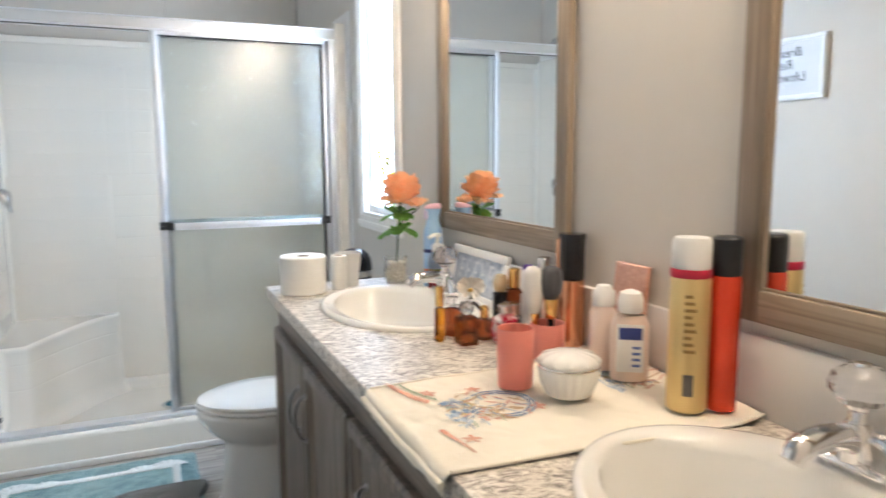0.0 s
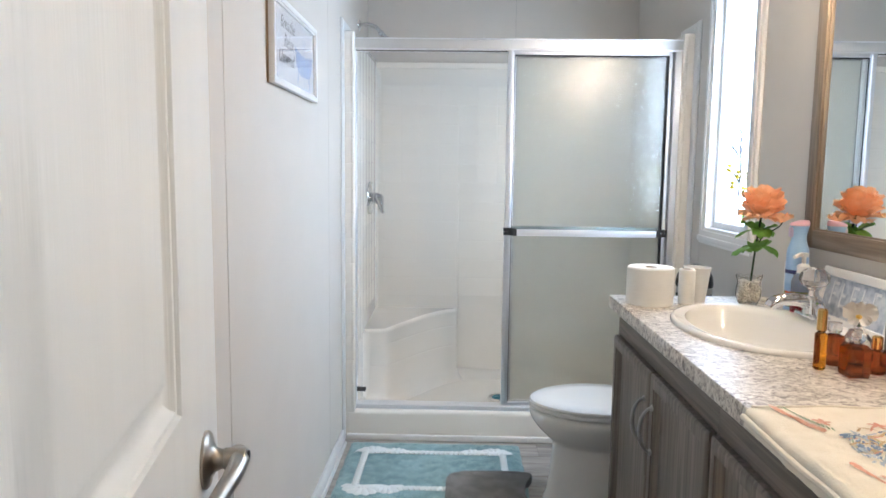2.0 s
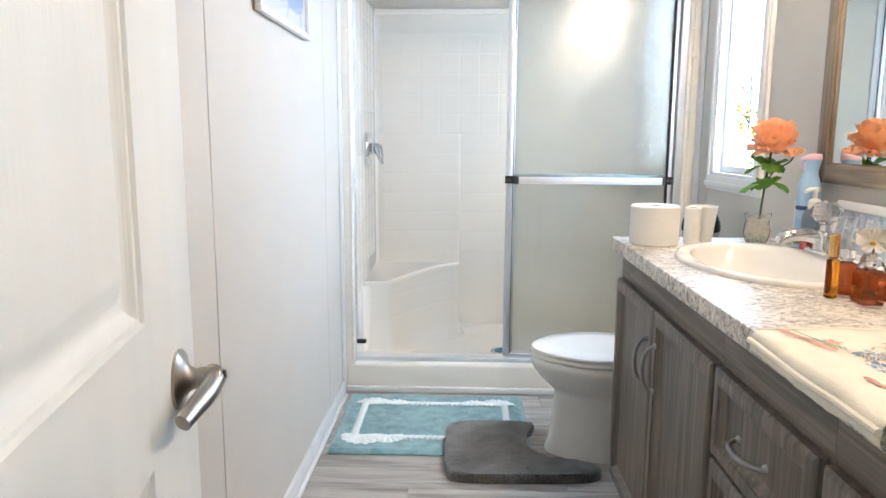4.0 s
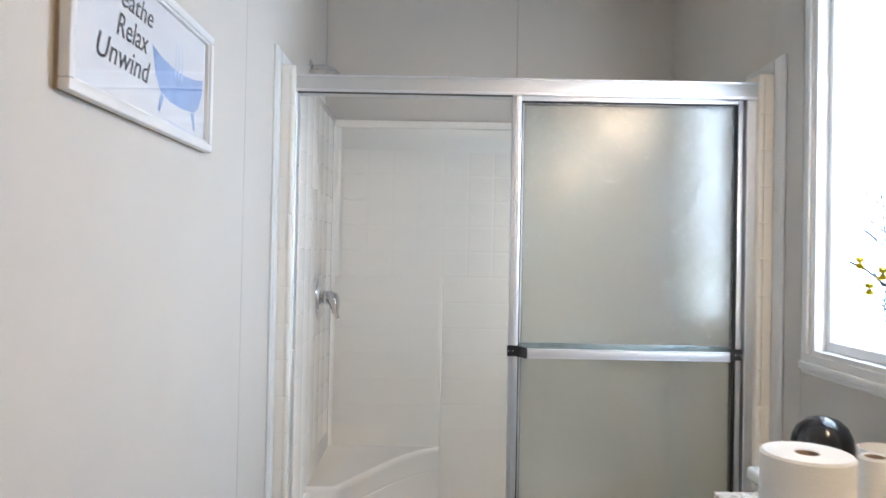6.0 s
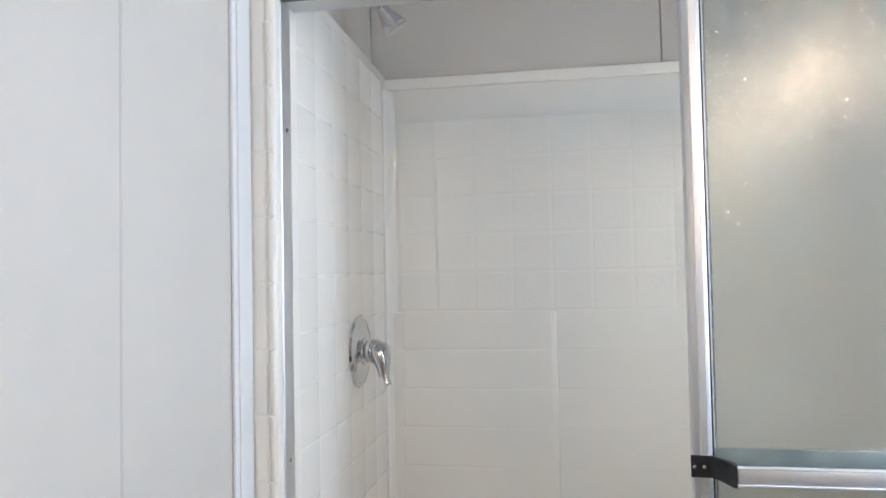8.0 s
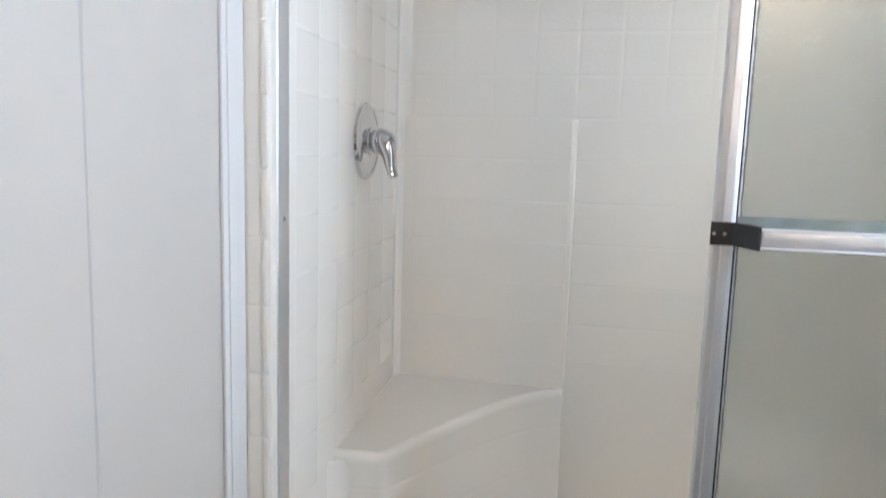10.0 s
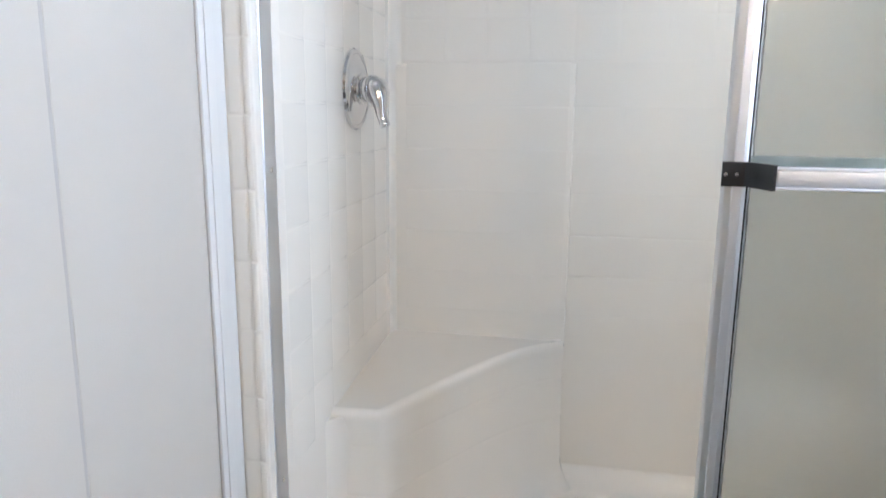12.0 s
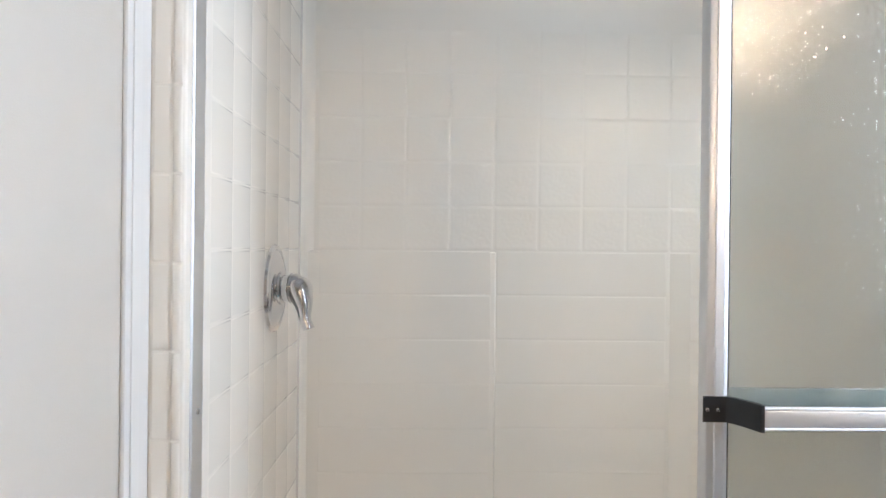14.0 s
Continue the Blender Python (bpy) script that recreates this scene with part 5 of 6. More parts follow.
part("fruit_print", lathe(B(), [(0.0301, 0.02), (0.0305, 0.021), (0.0305, 0.064), (0.0301, 0.065)], 32), surf("fruit_print", (0.75, 0.12, 0.05), (0.12, 0.36, 0.08), 55, 0.4, contrast=(0.42, 0.58)), spray, "red and green fruit print")

pump = thing("soap_dispenser", "clear soap bottle with a white pump", "soap dispenser", pose(1.520, -1.292, TZ))
part("bottle", lathe(B(), [(0.026, 0), (0.029, 0.004), (0.029, 0.102), (0.021, 0.122), (0.013, 0.127)], 24), clear("soap_bottle", (0.90, 0.86, 0.84), 0.08), pump)
part("soap", lathe(B(), [(0.024, 0.003), (0.0265, 0.006), (0.0265, 0.06), (0, 0.06)], 24), plain("red_soap", (0.45, 0.03, 0.04), 0.25), pump, "red liquid soap")
M_WPL = plain("white_plastic", (0.80, 0.79, 0.77), 0.35)
part("collar", lathe(B(), [(0.017, 0.124), (0.017, 0.144), (0.013, 0.149), (0.006, 0.152), (0.006, 0.170), (0.012, 0.171), (0.012, 0.182), (0, 0.183)], 20), M_WPL, pump)
part("nozzle", tube(B(), [(0, 0, 0.177), (-0.02, -0.012, 0.178), (-0.038, -0.023, 0.172)], 0.0055, 10), M_WPL, pump)

# photo frame that leans on the wall under the mirror
photo = thing("photo_frame", "white wooden photo frame with a blue patterned card, leaning", "photo frame", pose(1.5525, -1.312, TZ, 0, 0, -90) @ pose(0, 0, 0, -12))
FW, FH = 0.345, 0.152
for lo, hi in (((0, 0), (FW, 0.024)), ((0, FH - 0.024), (FW, FH)), ((0, 0.024), (0.024, FH - 0.024)), ((FW - 0.024, 0.024), (FW, FH - 0.024))):
    part("frame_bar", box(B(), (lo[0], -0.015, lo[1]), (hi[0], 0.0, hi[1]), 0.004, 2), M_PICF, photo)
part("card", box(B(), (0.024, -0.008, 0.024), (FW - 0.024, -0.002, FH - 0.024)), surf("blue_patterned_card", (0.54, 0.59, 0.66), (0.30, 0.36, 0.47), 60, 0.5, contrast=(0.42, 0.58)), photo, "pale card with a blue pattern")
M_SLATE = plain("pale_print", (0.70, 0.73, 0.77), 0.5)
for k in range(5):
    x = 0.058 + k * 0.047
    part("lettering_bar", box(B(), (x, -0.0092, 0.052), (x + 0.0055, -0.0082, 0.116)), M_SLATE, photo)
    part("lettering_bar", box(B(), (x + 0.0075, -0.0092, 0.052 if k % 2 else 0.108), (x + 0.028, -0.0082, 0.060 if k % 2 else 0.116)), M_SLATE, photo)
    part("lettering_bar", box(B(), (x + 0.0075, -0.0092, 0.080), (x + 0.022, -0.0082, 0.087)), M_SLATE, photo)

# perfume bottles and make-up
M_AMBER = clear("amber_perfume", (0.72, 0.30, 0.025), 0.03, 1.4)
M_BROWN = clear("brown_perfume", (0.34, 0.085, 0.03), 0.04, 1.4)
M_CLEARG = clear("clear_perfume_glass", (0.96, 0.96, 0.97), 0.03)
M_GOLD = surf("polished_gold", (0.85, 0.58, 0.22), (0.75, 0.48, 0.16), 12, 0.16, metal=1.0)
M_COPPER = surf("rose_copper", (0.80, 0.43, 0.26), (0.68, 0.32, 0.17), 16, 0.2, metal=1.0)
M_SILVER = surf("silver_cap", (0.75, 0.74, 0.72), None, 16, 0.22, metal=1.0)
M_PURPLE = plain("purple_plastic", (0.10, 0.03, 0.30), 0.3)
M_REDG = surf("red_floral_glass", (0.72, 0.66, 0.66), (0.45, 0.02, 0.05), 70, 0.12, contrast=(0.45, 0.55))


def bottle(name, label, x, y, body, mat, cap, capmat, category="perfume bottle", z=TZ, squash=(1, 1), n=28, cap_label="", smooth=35):
    t = thing(name, label, category, pose(x, y, z), "toiletries")
    part("body", lathe(B(), body, n, None, squash), mat, t, smooth=smooth)
    part("cap", lathe(B(), cap, 28 if n > 8 else n), capmat, t, cap_label)
    return t


def cyl(r, z0, z1, e=0.003):
    return [(r - e, z0), (r, z0 + e), (r, z1 - e), (r - e, z1)]


bottle("perfume_bottle", "slim amber perfume spray with a tall gold cap", 1.290, -1.845, cyl(0.0122, 0, 0.078), M_AMBER, cyl(0.0095, 0.080, 0.128), M_GOLD)
b2 = bottle("perfume_bottle", "squat square brown glass perfume bottle with clear faceted stopper", 1.350, -1.890, [(0.026, 0), (0.029, 0.004), (0.029, 0.058), (0.022, 0.066), (0.012, 0.068)], M_BROWN, [(0.010, 0.068), (0.016, 0.074), (0.019, 0.084), (0.013, 0.096), (0, 0.098)], M_CRYSTAL, n=4, smooth=20)
b2.matrix_world = pose(1.336, -1.890, TZ, 0, 0, 45)
bottle("perfume_bottle", "round dark amber glass perfume bottle with clear top", 1.342, -1.800, [(0.022, 0), (0.025, 0.005), (0.025, 0.045), (0.019, 0.062), (0.010, 0.066)], M_BROWN, [(0.010, 0.067), (0.014, 0.072), (0.014, 0.09), (0, 0.092)], M_CRYSTAL)
bottle("perfume_bottle", "round glass bottle with red and white floral print", 1.420, -1.915, [(0.024, 0), (0.029, 0.006), (0.031, 0.03), (0.028, 0.056), (0.014, 0.066)], M_REDG, cyl(0.017, 0.067, 0.088), M_SILVER)
bottle("perfume_bottle", "small amber bottle with a dark collar", 1.392, -1.868, cyl(0.02, 0, 0.048), M_BROWN, cyl(0.010, 0.049, 0.078), M_GOLD)
bottle("perfume_bottle", "low clear glass jar with a silver lid", 1.455, -1.880, cyl(0.026, 0, 0.052), M_CLEARG, cyl(0.022, 0.053, 0.082), M_SILVER)
bottle("perfume_bottle", "black lacquer bottle with a pearl and gold cap", 1.470, -1.800, cyl(0.019, 0, 0.092), M_BLACKG, [(0.012, 0.093), (0.017, 0.10), (0.019, 0.118), (0.012, 0.134), (0, 0.137)], surf("pearl_gold", (0.85, 0.72, 0.5), (0.7, 0.5, 0.25), 30, 0.25, metal=0.6))
bottle("perfume_bottle", "dark bottle with a bright gold cap", 1.500, -1.815, cyl(0.018, 0, 0.10), M_BROWN, cyl(0.014, 0.101, 0.150), M_GOLD)
bottle("nail_polish", "clear bottle with a violet cap", 1.510, -1.862, cyl(0.017, 0, 0.10), M_CLEARG, cyl(0.0125, 0.101, 0.165), M_PURPLE, "nail polish")
bottle("make_up_tube", "silver capped make-up tube standing upright", 1.535, -1.893, cyl(0.015, 0, 0.10), M_SILVER, cyl(0.0155, 0.101, 0.185), M_SILVER, "make-up")
bottle("make_up_tube", "slim rose copper make-up tube standing upright", 1.553, -1.932, cyl(0.009, 0, 0.12), M_COPPER, cyl(0.0095, 0.121, 0.232), M_COPPER, "make-up")
hs_ = bottle("hairspray_can", "rose copper bottle with a tall glossy black slanted cap", 1.543, -1.995, cyl(0.028, 0, 0.150), M_COPPER, [(0.027, 0.151), (0.028, 0.155), (0.028, 0.235), (0.030, 0.243), (0.029, 0.25), (0, 0.252)], M_BLACKG, "hair product")

orchid = thing("orchid_stopper", "white orchid ornament on a clear glass perfume bottle", "perfume bottle", pose(1.394, -1.795, TZ + 0.0005))
part("bottle", lathe(B(), [(0.026, 0), (0.030, 0.005), (0.030, 0.05), (0.018, 0.068), (0.009, 0.072), (0.009, 0.082), (0, 0.083)], 24), M_CLEARG, orchid)
M_ORCH = plain("white_orchid", (0.88, 0.86, 0.82), 0.45)
OS, ON = Vector((0.90, -0.43, 0)), Vector((-0.43, -0.90, 0.1))
for a, ln, wd in ((1.57, 0.030, 0.018), (2.75, 0.036, 0.028), (0.39, 0.036, 0.028), (3.95, 0.028, 0.017), (5.45, 0.028, 0.017)):
    bm = B()
    petal(bm, Vector((-0.004, -0.006, 0.108)) + ON * 0.004, OS * math.cos(a) + Vector((0, 0, math.sin(a))) + ON * 0.15, ON, ln, wd, 0.006, int(a * 100))
    part("petal", bm, M_ORCH, orchid, smooth=80)
part("heart", lathe(B(), [(0.0, -0.005), (0.006, -0.002), (0.006, 0.003), (0, 0.006)], 12, pose(-0.010, -0.016, 0.104)), plain("orchid_heart", (0.70, 0.45, 0.08), 0.5), orchid)
part("stalk", tube(B(), [(0, 0, 0.08), (-0.002, -0.003, 0.103)], 0.0025, 8), M_STEM, orchid)

# cloth between the sinks
M_CLOTH = surf("cream_cotton", (0.84, 0.79, 0.68), (0.80, 0.74, 0.63), 30, 0.95, bump=0.0022, bscale=330, sheen=0.3)
cloth = thing("table_runner", "cream quilted cotton cloth with a blue and peach floral print", "cloth", pose(0, 0, 0))
bm = B()
nu, nv = 132, 60


def cloth_point(u, v):
    """u runs from the front edge to the wall, v from the far to the near edge."""
    x = 1.022 + 0.545 * u
    y = -2.088 - 0.395 * v + 0.035 * (1 - u) * (v - 0.5) - 0.05 * u * v * 0.4
    x += 0.010 * noise.noise((v * 5, 1.7, 0))
    z = CT + 0.0045 + 0.003 * noise.noise((u * 6, v * 6, 4)) + 0.0022 * abs(noise.noise((u * 16, v * 13, 9)))
    if u < 0.07:
        k = (0.07 - u) / 0.07
        x = 1.022 + 0.545 * 0.07 - 0.031 * math.sin(min(1.0, 1.5 * k) * math.pi / 2) + 0.004 * noise.noise((v * 6, 1.7, 0)) - 0.003 * k * noise.noise((v * 14, 3.1, 0))
        z -= (0.034 + 0.007 * noise.noise((v * 4, 8.2, 0))) * max(0.0, (k - 0.28) / 0.72) ** 1.25
    if u > 0.94:
        z += 0.010 * (u - 0.94) / 0.06
    return Vector((x, y, max(z, CT + 0.002) if x > XF - 0.002 else z))


for lay in (0, 1):
    gg = [[bm.verts.new(cloth_point(i / nu, j / nv) - Vector((-0.0016 if i < 6 and lay else 0, 0, 0.0016 * lay))) for j in range(nv + 1)] for i in range(nu + 1)]
    for i in range(nu):
        for j in range(nv):
            bm.faces.new((gg[i][j], gg[i + 1][j], gg[i + 1][j + 1], gg[i][j + 1]))
part("fabric", bm, M_CLOTH, cloth, smooth=80)
hem = arc([cloth_point(0.02, j / 8) + Vector((-0.002, 0, 0)) for j in range(9)], 3)
part("hem", tube(B(), hem, 0.0055, 8), M_CLOTH, cloth)
part("hem", tube(B(), arc([cloth_point(0.05 + 0.95 * j / 8, 1.0) for j in range(9)], 3), 0.0028, 8), M_CLOTH, cloth)
part("hem", tube(B(), arc([cloth_point(0.05 + 0.95 * j / 8, 0.0) for j in range(9)], 3), 0.0028, 8), M_CLOTH, cloth)
INKS = {"blue": surf("slate_blue_print", (0.13, 0.20, 0.33), (0.20, 0.29, 0.42), 60, 0.95), "peach": surf("peach_print", (0.60, 0.27, 0.20), (0.62, 0.42, 0.33), 60, 0.95),
        "straw": surf("straw_print", (0.55, 0.42, 0.24), (0.48, 0.33, 0.2), 60, 0.95), "pale": surf("pale_blue_print", (0.40, 0.48, 0.58), (0.5, 0.56, 0.62), 60, 0.95)}


def on_cloth(x, y):
    u = (x - 1.022) / 0.545
    v = (-2.088 - y) / 0.395
    return cloth_point(min(0.99, max(0.07, u)), min(0.99, max(0.01, v))).z + 0.0018


def blot(cx, cy, a, b, ang, ink, seed):
    """A printed petal or leaf lying on the cloth."""
    bm, r_ = B(), random.Random(seed)
    pts = []
    for k in range(12):
        t = 2 * math.pi * k / 12
        q = 0.8 + 0.4 * r_.random()
        p = (cx + q * (a * math.cos(t) * math.cos(ang) - b * math.sin(t) * math.sin(ang)), cy + q * (a * math.cos(t) * math.sin(ang) + b * math.sin(t) * math.cos(ang)))
        pts.append(bm.verts.new((*p, on_cloth(*p))))
    mid = bm.verts.new((cx, cy, on_cloth(cx, cy) + 0.0003))
    for k in range(12):
        bm.faces.new((mid, pts[k], pts[(k + 1) % 12]))
    part("print_motif", bm, INKS[ink], cloth, smooth=0)


pr = random.Random(12)
INKS["green"] = surf("leaf_green_print", (0.20, 0.32, 0.20), (0.30, 0.40, 0.28), 60, 0.95)
for gx, gy in ((1.175, -2.275), (1.50, -2.24)):
    # straw nest, then the blue and pale birds, then blossoms along the front
    for k in range(46):
        a, r_ = pr.random() * 6.28, 0.075 * math.sqrt(pr.random())
        blot(gx + 0.02 + r_ * math.cos(a) * 0.9, gy + r_ * math.sin(a), 0.010 + 0.010 * pr.random(), 0.0016 + 0.0014 * pr.random(), pr.random() * 3.1, ("straw", "straw", "peach", "pale")[k % 4], k)
    for k, (dx, dy, a, b, ang, ink) in enumerate(((-0.030, 0.015, 0.034, 0.017, 1.2, "blue"), (-0.015, -0.012, 0.026, 0.013, 0.7, "blue"), (-0.040, 0.040, 0.016, 0.010, 0.4, "blue"), (-0.020, 0.038, 0.022, 0.009, 1.9, "pale"), (-0.052, -0.020, 0.030, 0.011, 1.4, "pale"), (-0.045, -0.048, 0.022, 0.010, 1.0, "pale"), (0.020, -0.040, 0.024, 0.008, 2.0, "straw"), (0.034, -0.012, 0.020, 0.008, 0.9, "straw"))):
        for q in range(int(26000 * a * b) + 8):
            t, r_ = pr.random() * 6.28, 0.95 * math.sqrt(pr.random())
            p, w = a * r_ * math.cos(t), b * r_ * math.sin(t)
            blot(gx + dx + p * math.cos(ang) - w * math.sin(ang), gy + dy + p * math.sin(ang) + w * math.cos(ang), 0.0075, 0.0021, ang + 0.5 * (pr.random() - 0.5), ink if q % 5 else ("pale" if ink == "blue" else "blue"), 700 + 40 * k + q)
    for k in range(12):
        blot(gx - 0.055 + 0.075 * pr.random(), gy + 0.055 - 0.12 * pr.random(), 0.012 + 0.006 * pr.random(), 0.0012, 1.0 + 0.6 * pr.random(), ("blue", "green")[k % 2], 540 + k)
    for k in range(16):
        blot(gx + 0.01 + 0.05 * (pr.random() - 0.5), gy - 0.03 + 0.05 * (pr.random() - 0.5), 0.0055, 0.004, pr.random() * 3, "peach", 560 + k)
# ribbon along the front hem and its thin green edge
for k in range(15):
    t = k / 14
    blot(1.078 + 0.030 * t * t, -2.105 - 0.105 * t, 0.010, 0.0062, 1.75 - 0.35 * t, "peach", 60 + k)
    blot(1.096 + 0.030 * t * t, -2.103 - 0.105 * t, 0.008, 0.0016, 1.75 - 0.35 * t, "green", 600 + k)
for k in range(12):
    t = k / 11
    blot(1.082 + 0.012 * t, -2.345 - 0.075 * t, 0.009, 0.005 * (1 - 0.6 * t), 1.65, "peach", 620 + k)
for k in range(26):
    a = -1.9 + k * 0.16
    for rr in (0.046, 0.054):
        blot(1.222 + rr * math.cos(a), -2.268 + rr * 1.1 * math.sin(a), 0.0085, 0.0026, a + 1.57, "blue" if k % 4 else "pale", 140 + k)
for bx, by in ((1.270, -2.305), (1.11, -2.385), (1.125, -2.175), (1.205, -2.19)):
    for k in range(5):
        a = k * 1.256
        blot(bx + 0.008 * math.cos(a), by + 0.008 * math.sin(a), 0.008, 0.004, a, "peach", 80 + k)

CZ = CT + 0.009


def tumbler(x, y, r, h, mat, label, name="tumbler"):
    t = thing(name, label, "cup", pose(x, y, CZ), "toiletries")
    part("wall", lathe(B(), [(r * 0.9, 0), (r * 0.93, 0.003), (r, h - 0.002), (r - 0.001, h), (r - 0.003, h - 0.001), (r * 0.9 - 0.003, 0.005), (0, 0.005)], 36), mat, t, smooth=50)
    return t


m_, nt_, b_, _tc = material("frosted_coral_plastic")
b_.inputs["Base Color"].default_value, b_.inputs["Roughness"].default_value = (0.94, 0.36, 0.28, 1), 0.35
b_.inputs["Transmission Weight"].default_value, b_.inputs["IOR"].default_value = 0.35, 1.35
M_CORAL = m_
tumbler(1.283, -2.206, 0.034, 0.107, M_CORAL, "frosted coral pink plastic tumbler on the cloth")
holder = tumbler(1.445, -2.055, 0.036, 0.075, M_CORAL, "coral pink tumbler holding make-up brushes")
holder.location.z = TZ
brush = thing("make_up_brush", "make-up brush with dark grey bristles and gold ferrule in a tumbler", "make-up brush", pose(1.448, -2.062, TZ + 0.006))
part("handle", lathe(B(), [(0.006, 0), (0.007, 0.08), (0.008, 0.09)], 16), M_BLACKG, brush)
part("ferrule", lathe(B(), [(0.0085, 0.078), (0.011, 0.082), (0.014, 0.118), (0.013, 0.12)], 20), M_GOLD, brush, "gold ferrule")
part("bristles", lathe(B(), [(0.013, 0.119), (0.021, 0.135), (0.025, 0.155), (0.021, 0.178), (0.010, 0.188), (0, 0.19)], 24), surf("dark_bristle", (0.05, 0.05, 0.055), (0.10, 0.10, 0.11), 90, 0.9, bump=0.003, bscale=300, stretch=(1, 1, 0.1)), brush, "dark grey bristles", 80)
brush2 = thing("make_up_brush", "make-up brush with pale bristles wrapped in clear sleeve", "make-up brush", pose(1.428, -2.040, TZ + 0.006, 0, -4, 0))
part("handle", lathe(B(), [(0.006, 0), (0.007, 0.08), (0.008, 0.09)], 16), M_GOLD, brush2)
part("bristles", lathe(B(), [(0.010, 0.088), (0.018, 0.11), (0.024, 0.145), (0.021, 0.175), (0.010, 0.186), (0, 0.188)], 24), surf("pale_bristle", (0.72, 0.70, 0.68), (0.62, 0.6, 0.58), 90, 0.9, bump=0.003, bscale=300, stretch=(1, 1, 0.1)), brush2, "white bristles", 80)

bowl = thing("lidded_jar", "white ribbed ceramic jar with a fluted lid", "jar", pose(1.342, -2.288, CZ) @ Matrix.Diagonal((0.84, 0.84, 0.95, 1)))
bm, n = B(), 60
rr_ = []
for r, z, w in ((0.036, 0, 0), (0.046, 0.004, 0.0015), (0.058, 0.03, 0.0022), (0.062, 0.050, 0.0022), (0.060, 0.055, 0.001)):
    rr_.append([bm.verts.new(((r + w * math.cos(20 * 2 * math.pi * k / n)) * math.cos(2 * math.pi * k / n), (r + w * math.cos(20 * 2 * math.pi * k / n)) * math.sin(2 * math.pi * k / n), z)) for k in range(n)])
for a, b in zip(rr_, rr_[1:]):
    for k in range(n):
        bm.faces.new((a[k], a[(k + 1) % n], b[(k + 1) % n], b[k]))
bm.faces.new(list(reversed(rr_[0])))
bm.faces.new(rr_[-1])
part("body", bm, M_CERAMIC, bowl, smooth=60)
part("band", lathe(B(), [(0.0625, 0.0552), (0.0635, 0.057), (0.0625, 0.0595)], 48), M_SILVER, bowl, "thin silver band")
bm, rr_ = B(), []
for r, z, w in ((0.062, 0.0597, 0.002), (0.064, 0.066, 0.003), (0.055, 0.075, 0.003), (0.035, 0.081, 0.0015), (0.012, 0.083, 0)):
    rr_.append([bm.verts.new(((r + w * math.cos(12 * 2 * math.pi * k / n)) * math.cos(2 * math.pi * k / n), (r + w * math.cos(12 * 2 * math.pi * k / n)) * math.sin(2 * math.pi * k / n), z)) for k in range(n)])
for a, b in zip(rr_, rr_[1:]):
    for k in range(n):
        bm.faces.new((a[k], a[(k + 1) % n], b[(k + 1) % n], b[k]))
bm.faces.new(list(reversed(rr_[0])))
bm.faces.new(rr_[-1])
part("lid", bm, M_CERAMIC, bowl, "fluted white lid", 60)

M_LOTION = plain("pale_peach_plastic", (0.80, 0.64, 0.55), 0.35)
lotion = bottle("lotion_bottle", "flat white lotion bottle with a round white cap and blue label", 1.490, -2.262, [(0.030, 0), (0.034, 0.004), (0.034, 0.105), (0.026, 0.122), (0.013, 0.126)], M_LOTION, [(0.021, 0.127), (0.023, 0.130), (0.023, 0.150), (0.019, 0.163), (0.008, 0.168), (0, 0.168)], M_WPL, "lotion", CZ, (1, 0.62))
lotion.matrix_world = pose(1.490, -2.262, CZ, 0, 0, -35)
part("label", box(B(), (-0.024, -0.0222, 0.02), (0.024, -0.0212, 0.108), 0.0004), M_WPL, lotion, "white label")
part("label_mark", box(B(), (-0.02, -0.0228, 0.080), (0.02, -0.0223, 0.102)), plain("label_navy", (0.03, 0.05, 0.25), 0.4), lotion)
for k in range(4):
    part("label_line", box(B(), (0.004, -0.0228, 0.03 + k * 0.011), (0.018, -0.0223, 0.035 + k * 0.011)), plain("label_blue", (0.12, 0.18, 0.45), 0.4), lotion)
bottle("lotion_bottle", "slim peach lotion bottle with a round white cap", 1.488, -2.185, [(0.022, 0), (0.026, 0.004), (0.026, 0.11), (0.018, 0.124)], M_LOTION, [(0.021, 0.125), (0.023, 0.129), (0.022, 0.150), (0.012, 0.164), (0, 0.166)], M_WPL, "lotion", CZ)

gold = bottle("hairspray_can", "tall gold hairspray can with a red band and white cap", 1.480, -2.420, [(0.029, 0), (0.032, 0.004), (0.032, 0.215), (0.031, 0.218)], surf("gold_can", (0.70, 0.53, 0.24), (0.62, 0.45, 0.19), 9, 0.32, metal=0.55), [(0.030, 0.232), (0.031, 0.236), (0.0305, 0.275), (0.027, 0.281), (0, 0.282)], M_WPL, "hair product", CZ)
part("band", lathe(B(), [(0.031, 0.218), (0.0322, 0.220), (0.0322, 0.230), (0.031, 0.232)], 36), plain("crimson_band", (0.42, 0.01, 0.04), 0.35), gold, "crimson band")
gold.rotation_mode = "XYZ"
for k in range(9):
    part("print_line", box(B(), (-0.008, -0.0327, 0.100 + k * 0.011), (0.010 - 0.003 * (k % 3), -0.0305, 0.105 + k * 0.011)), plain("bronze_print", (0.30, 0.18, 0.05), 0.4), gold)
part("barcode", box(B(), (-0.007, -0.0327, 0.03), (0.009, -0.0305, 0.065)), plain("barcode_grey", (0.10, 0.09, 0.08), 0.5), gold)
gold.matrix_world = pose(1.480, -2.420, CZ, 0, 0, -42)
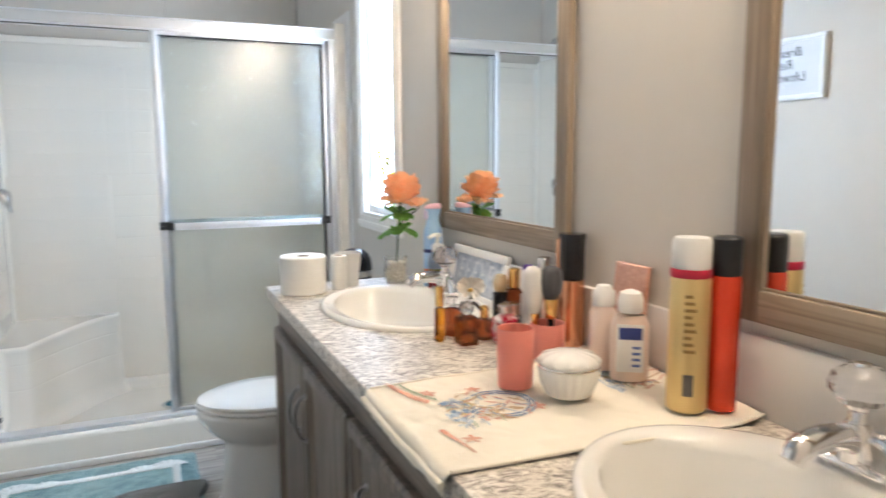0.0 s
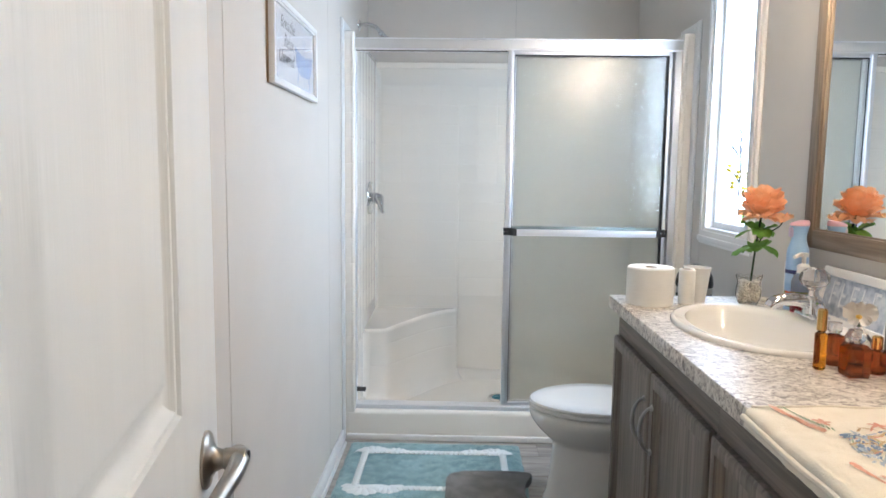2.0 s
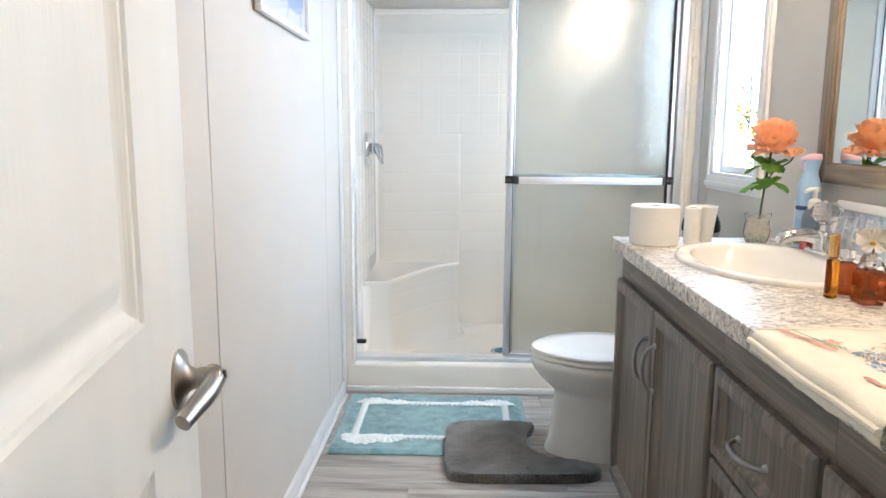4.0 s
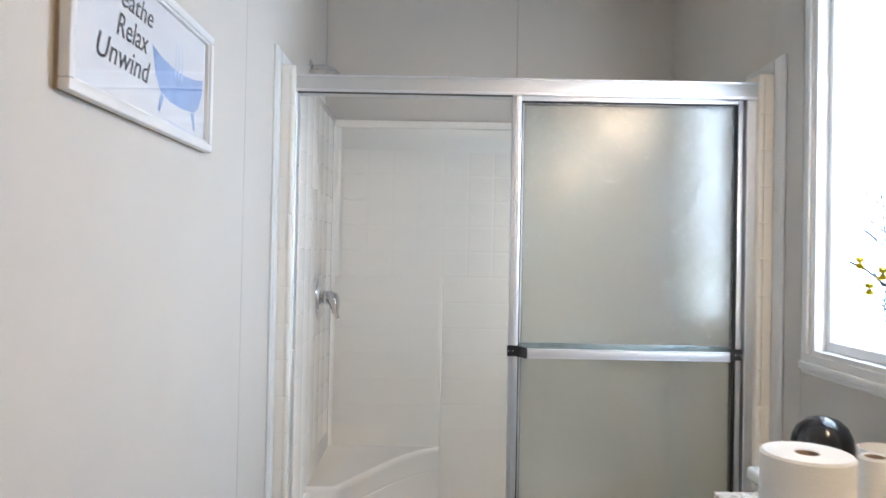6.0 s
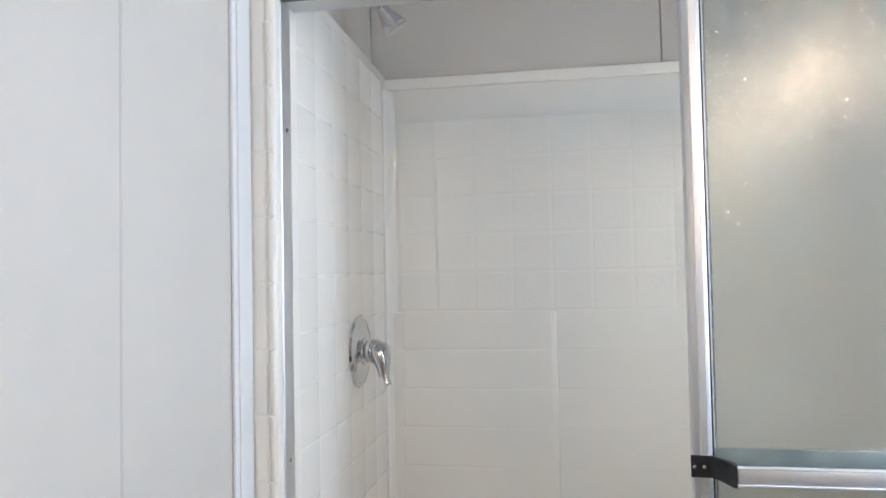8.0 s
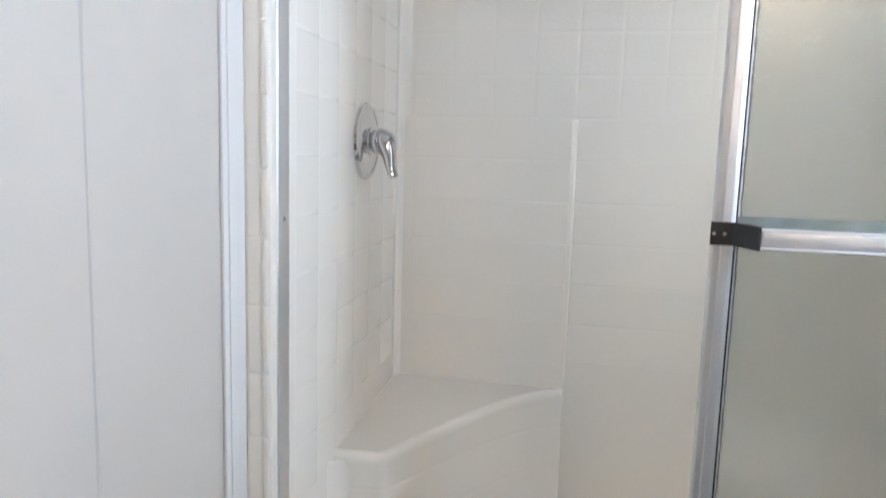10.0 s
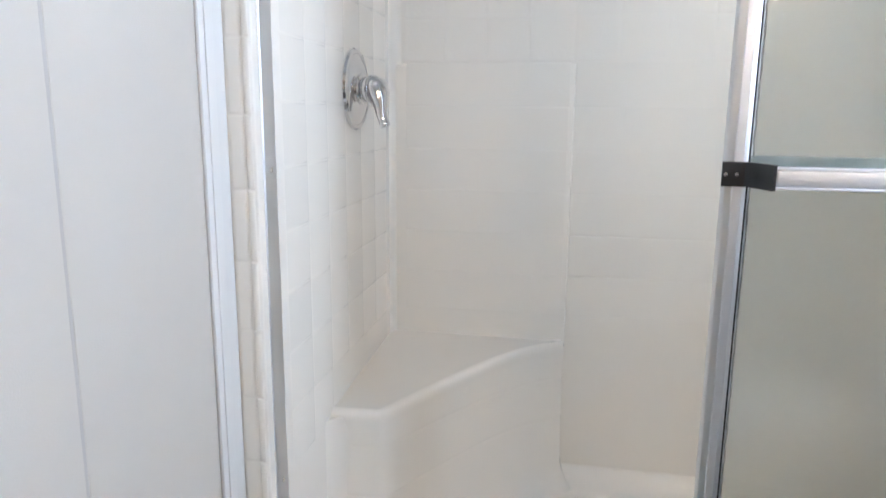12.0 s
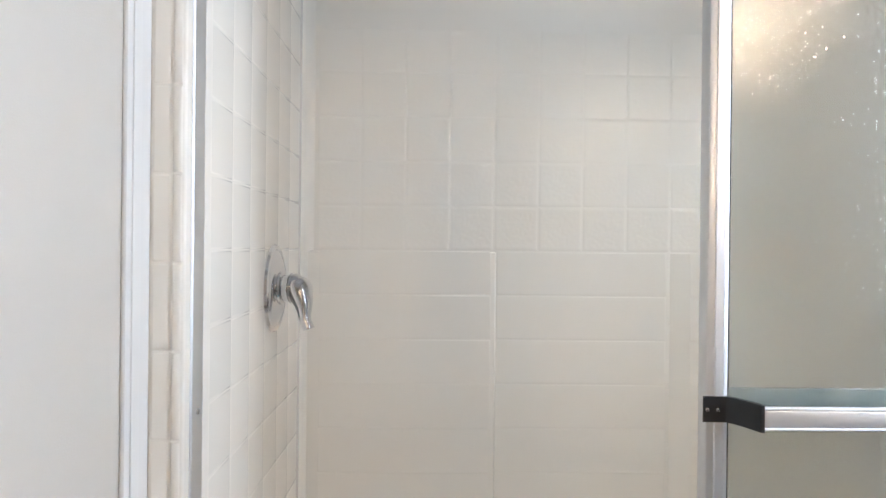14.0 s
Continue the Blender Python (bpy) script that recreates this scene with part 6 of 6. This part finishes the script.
bottle("hairspray_can", "tall glossy red hairspray can with a black cap", 1.532, -2.442, [(0.022, 0), (0.024, 0.004), (0.024, 0.215), (0.022, 0.22)], surf("red_can", (0.62, 0.055, 0.02), (0.52, 0.04, 0.015), 9, 0.25, metal=0.3), [(0.0225, 0.221), (0.023, 0.225), (0.023, 0.278), (0.020, 0.282), (0, 0.283)], M_BLACK, "hair product", CZ)

compact = thing("gift_card_box", "flat rose copper embossed box leaning on the backsplash", "box", pose(1.556, -2.118, TZ, 0, 0, -90) @ pose(0, 0, 0, -6))
part("body", box(B(), (0, -0.012, 0), (0.098, 0, 0.205), 0.002), surf("embossed_copper", (0.70, 0.42, 0.32), (0.52, 0.27, 0.19), 90, 0.35, metal=0.5, bump=0.004, bscale=110), compact)

# hanging flower ornament in the window
orn = thing("window_ornament", "grey twig ornament with yellow flowers hanging in the window", "ornament", pose(XR + 0.012, -0.56, 1.13))
M_TWIG = plain("grey_twig", (0.13, 0.13, 0.14), 0.6)
wr = random.Random(3)
part("stem", tube(B(), arc([(0, -0.05, -0.03), (0.003, -0.03, 0.08), (0, -0.05, 0.18), (0.002, -0.02, 0.30)], 5), 0.003, 7), M_TWIG, orn)
for k in range(18):
    z = 0.12 + 0.26 * wr.random()
    y = -0.14 + 0.28 * wr.random()
    part("twig", tube(B(), arc([(0, -0.04, z - 0.05), (0.002, (y - 0.04) / 2, z - 0.01), (0, y, z + 0.03 * wr.random())], 3), [0.0020] * 6 + [0.0008], 6), M_TWIG, orn)
M_YEL = plain("yellow_petal", (0.80, 0.62, 0.02), 0.5)
for y, z in ((-0.09, 0.10), (0.02, 0.12), (-0.03, 0.16), (-0.12, 0.155), (0.06, 0.185)):
    bm = B()
    for k in range(5):
        a = k * 1.2566
        petal(bm, Vector((0, y, z)), (0.1, math.cos(a), math.sin(a)), (-1, 0, 0), 0.018, 0.010, 0.002, 300 + k)
    part("blossom", bm, M_YEL, orn, "yellow blossom", 80)
for y, z in ((-0.11, 0.035), (-0.10, 0.0), (-0.13, 0.06), (-0.09, -0.025)):
    bm = B()
    petal(bm, Vector((0, y + 0.02, z)), (0.0, -1, 0.25), (-1, 0, 0), 0.045, 0.016, 0.003, 320)
    part("leaf", bm, M_LEAF, orn, smooth=80)

# ---- pieces: tiles of the stall, planks of the floor ----
T11 = tile_mesh(PITCH, PITCH)
HAM = [hammered_tile(PITCH, k) for k in range(4)]
R0 = 1.2215
for i in range(13):
    x = 0.086 + PITCH * (i + 0.5)
    for j in range(6):
        z = R0 + PITCH * (j + 0.5)
        if z + PITCH / 2 < ZT - 0.03:
            shared("tile", HAM[(i * 3 + j * 2) % 4], shower, pose(x, YW + 0.0001, z))
ROWC = tile_mesh(0.968 - 0.536 - 0.002, PITCH)
ROWL = tile_mesh(0.536 - 0.094 - 0.012, PITCH)
ROWR = tile_mesh(1.49 - 1.02, PITCH)
for j in range(6):
    z = R0 - PITCH * (j + 0.5)
    shared("tile", ROWC, shower, pose(0.752, YW + 0.0001, z))
    shared("tile", ROWL, shower, pose(0.094 + (0.536 - 0.094 - 0.012) / 2, YW - 0.0071, z))
    shared("tile", ROWR, shower, pose(1.255, YW - 0.0141, z))
for i in range(6):
    y = 0.040 + PITCH * (i + 0.5)
    for j in range(-7, 6):
        z = R0 + PITCH * (j + 0.5)
        if z + PITCH / 2 < ZT and not (j < -6 and i > 1):
            shared("tile", T11, shower, pose(XL - 0.0001, y, z, 0, 0, 90))
            if j >= 0:
                shared("tile", T11, shower, pose(XRR + 0.0001, y, z, 0, 0, -90))
FT = 0.1165
FLG = tile_mesh(0.026, FT, 0.0010, 0.003)
BUL = tile_mesh(0.015, FT, 0.003, 0.005)
for j in range(15):
    z = 0.972 + FT * (j - 6.5)
    if z > 0.17 and z < 1.90:
        shared("tile", FLG, shower, pose(0.021, -0.0599, z))
        shared("tile", BUL, shower, pose(0.0415, -0.0599, z))
        shared("tile", FLG, shower, pose(XR - 0.021, -0.0599, z))
        shared("tile", BUL, shower, pose(XR - 0.0415, -0.0599, z))
floor_ob = bpy.data.objects["floor"]
PL, PWD = 0.92, 0.152


def plank_mesh(length):
    bm = box(B(), (-length / 2 + 0.0006, -PWD / 2 + 0.0006, -0.008), (length / 2 - 0.0006, PWD / 2 - 0.0006, 0.0), 0.0012)
    return mesh_of("plank", bm, M_PLANK, 25)


cut_planks = {}
for j in range(20):
    y = -0.07 - PWD * (j + 0.5)
    off = (0.37 * j) % PL
    for k in range(-2, 4):
        a = max(0.0, off + PL * (k - 1))
        b = min(XR, off + PL * k)
        if b - a > 0.01 and y - PWD / 2 > -3.16:
            size = round(b - a, 3)
            if size not in cut_planks:
                cut_planks[size] = plank_mesh(size)
            shared("plank", cut_planks[size], floor_ob, pose((a + b) / 2, y, 0))
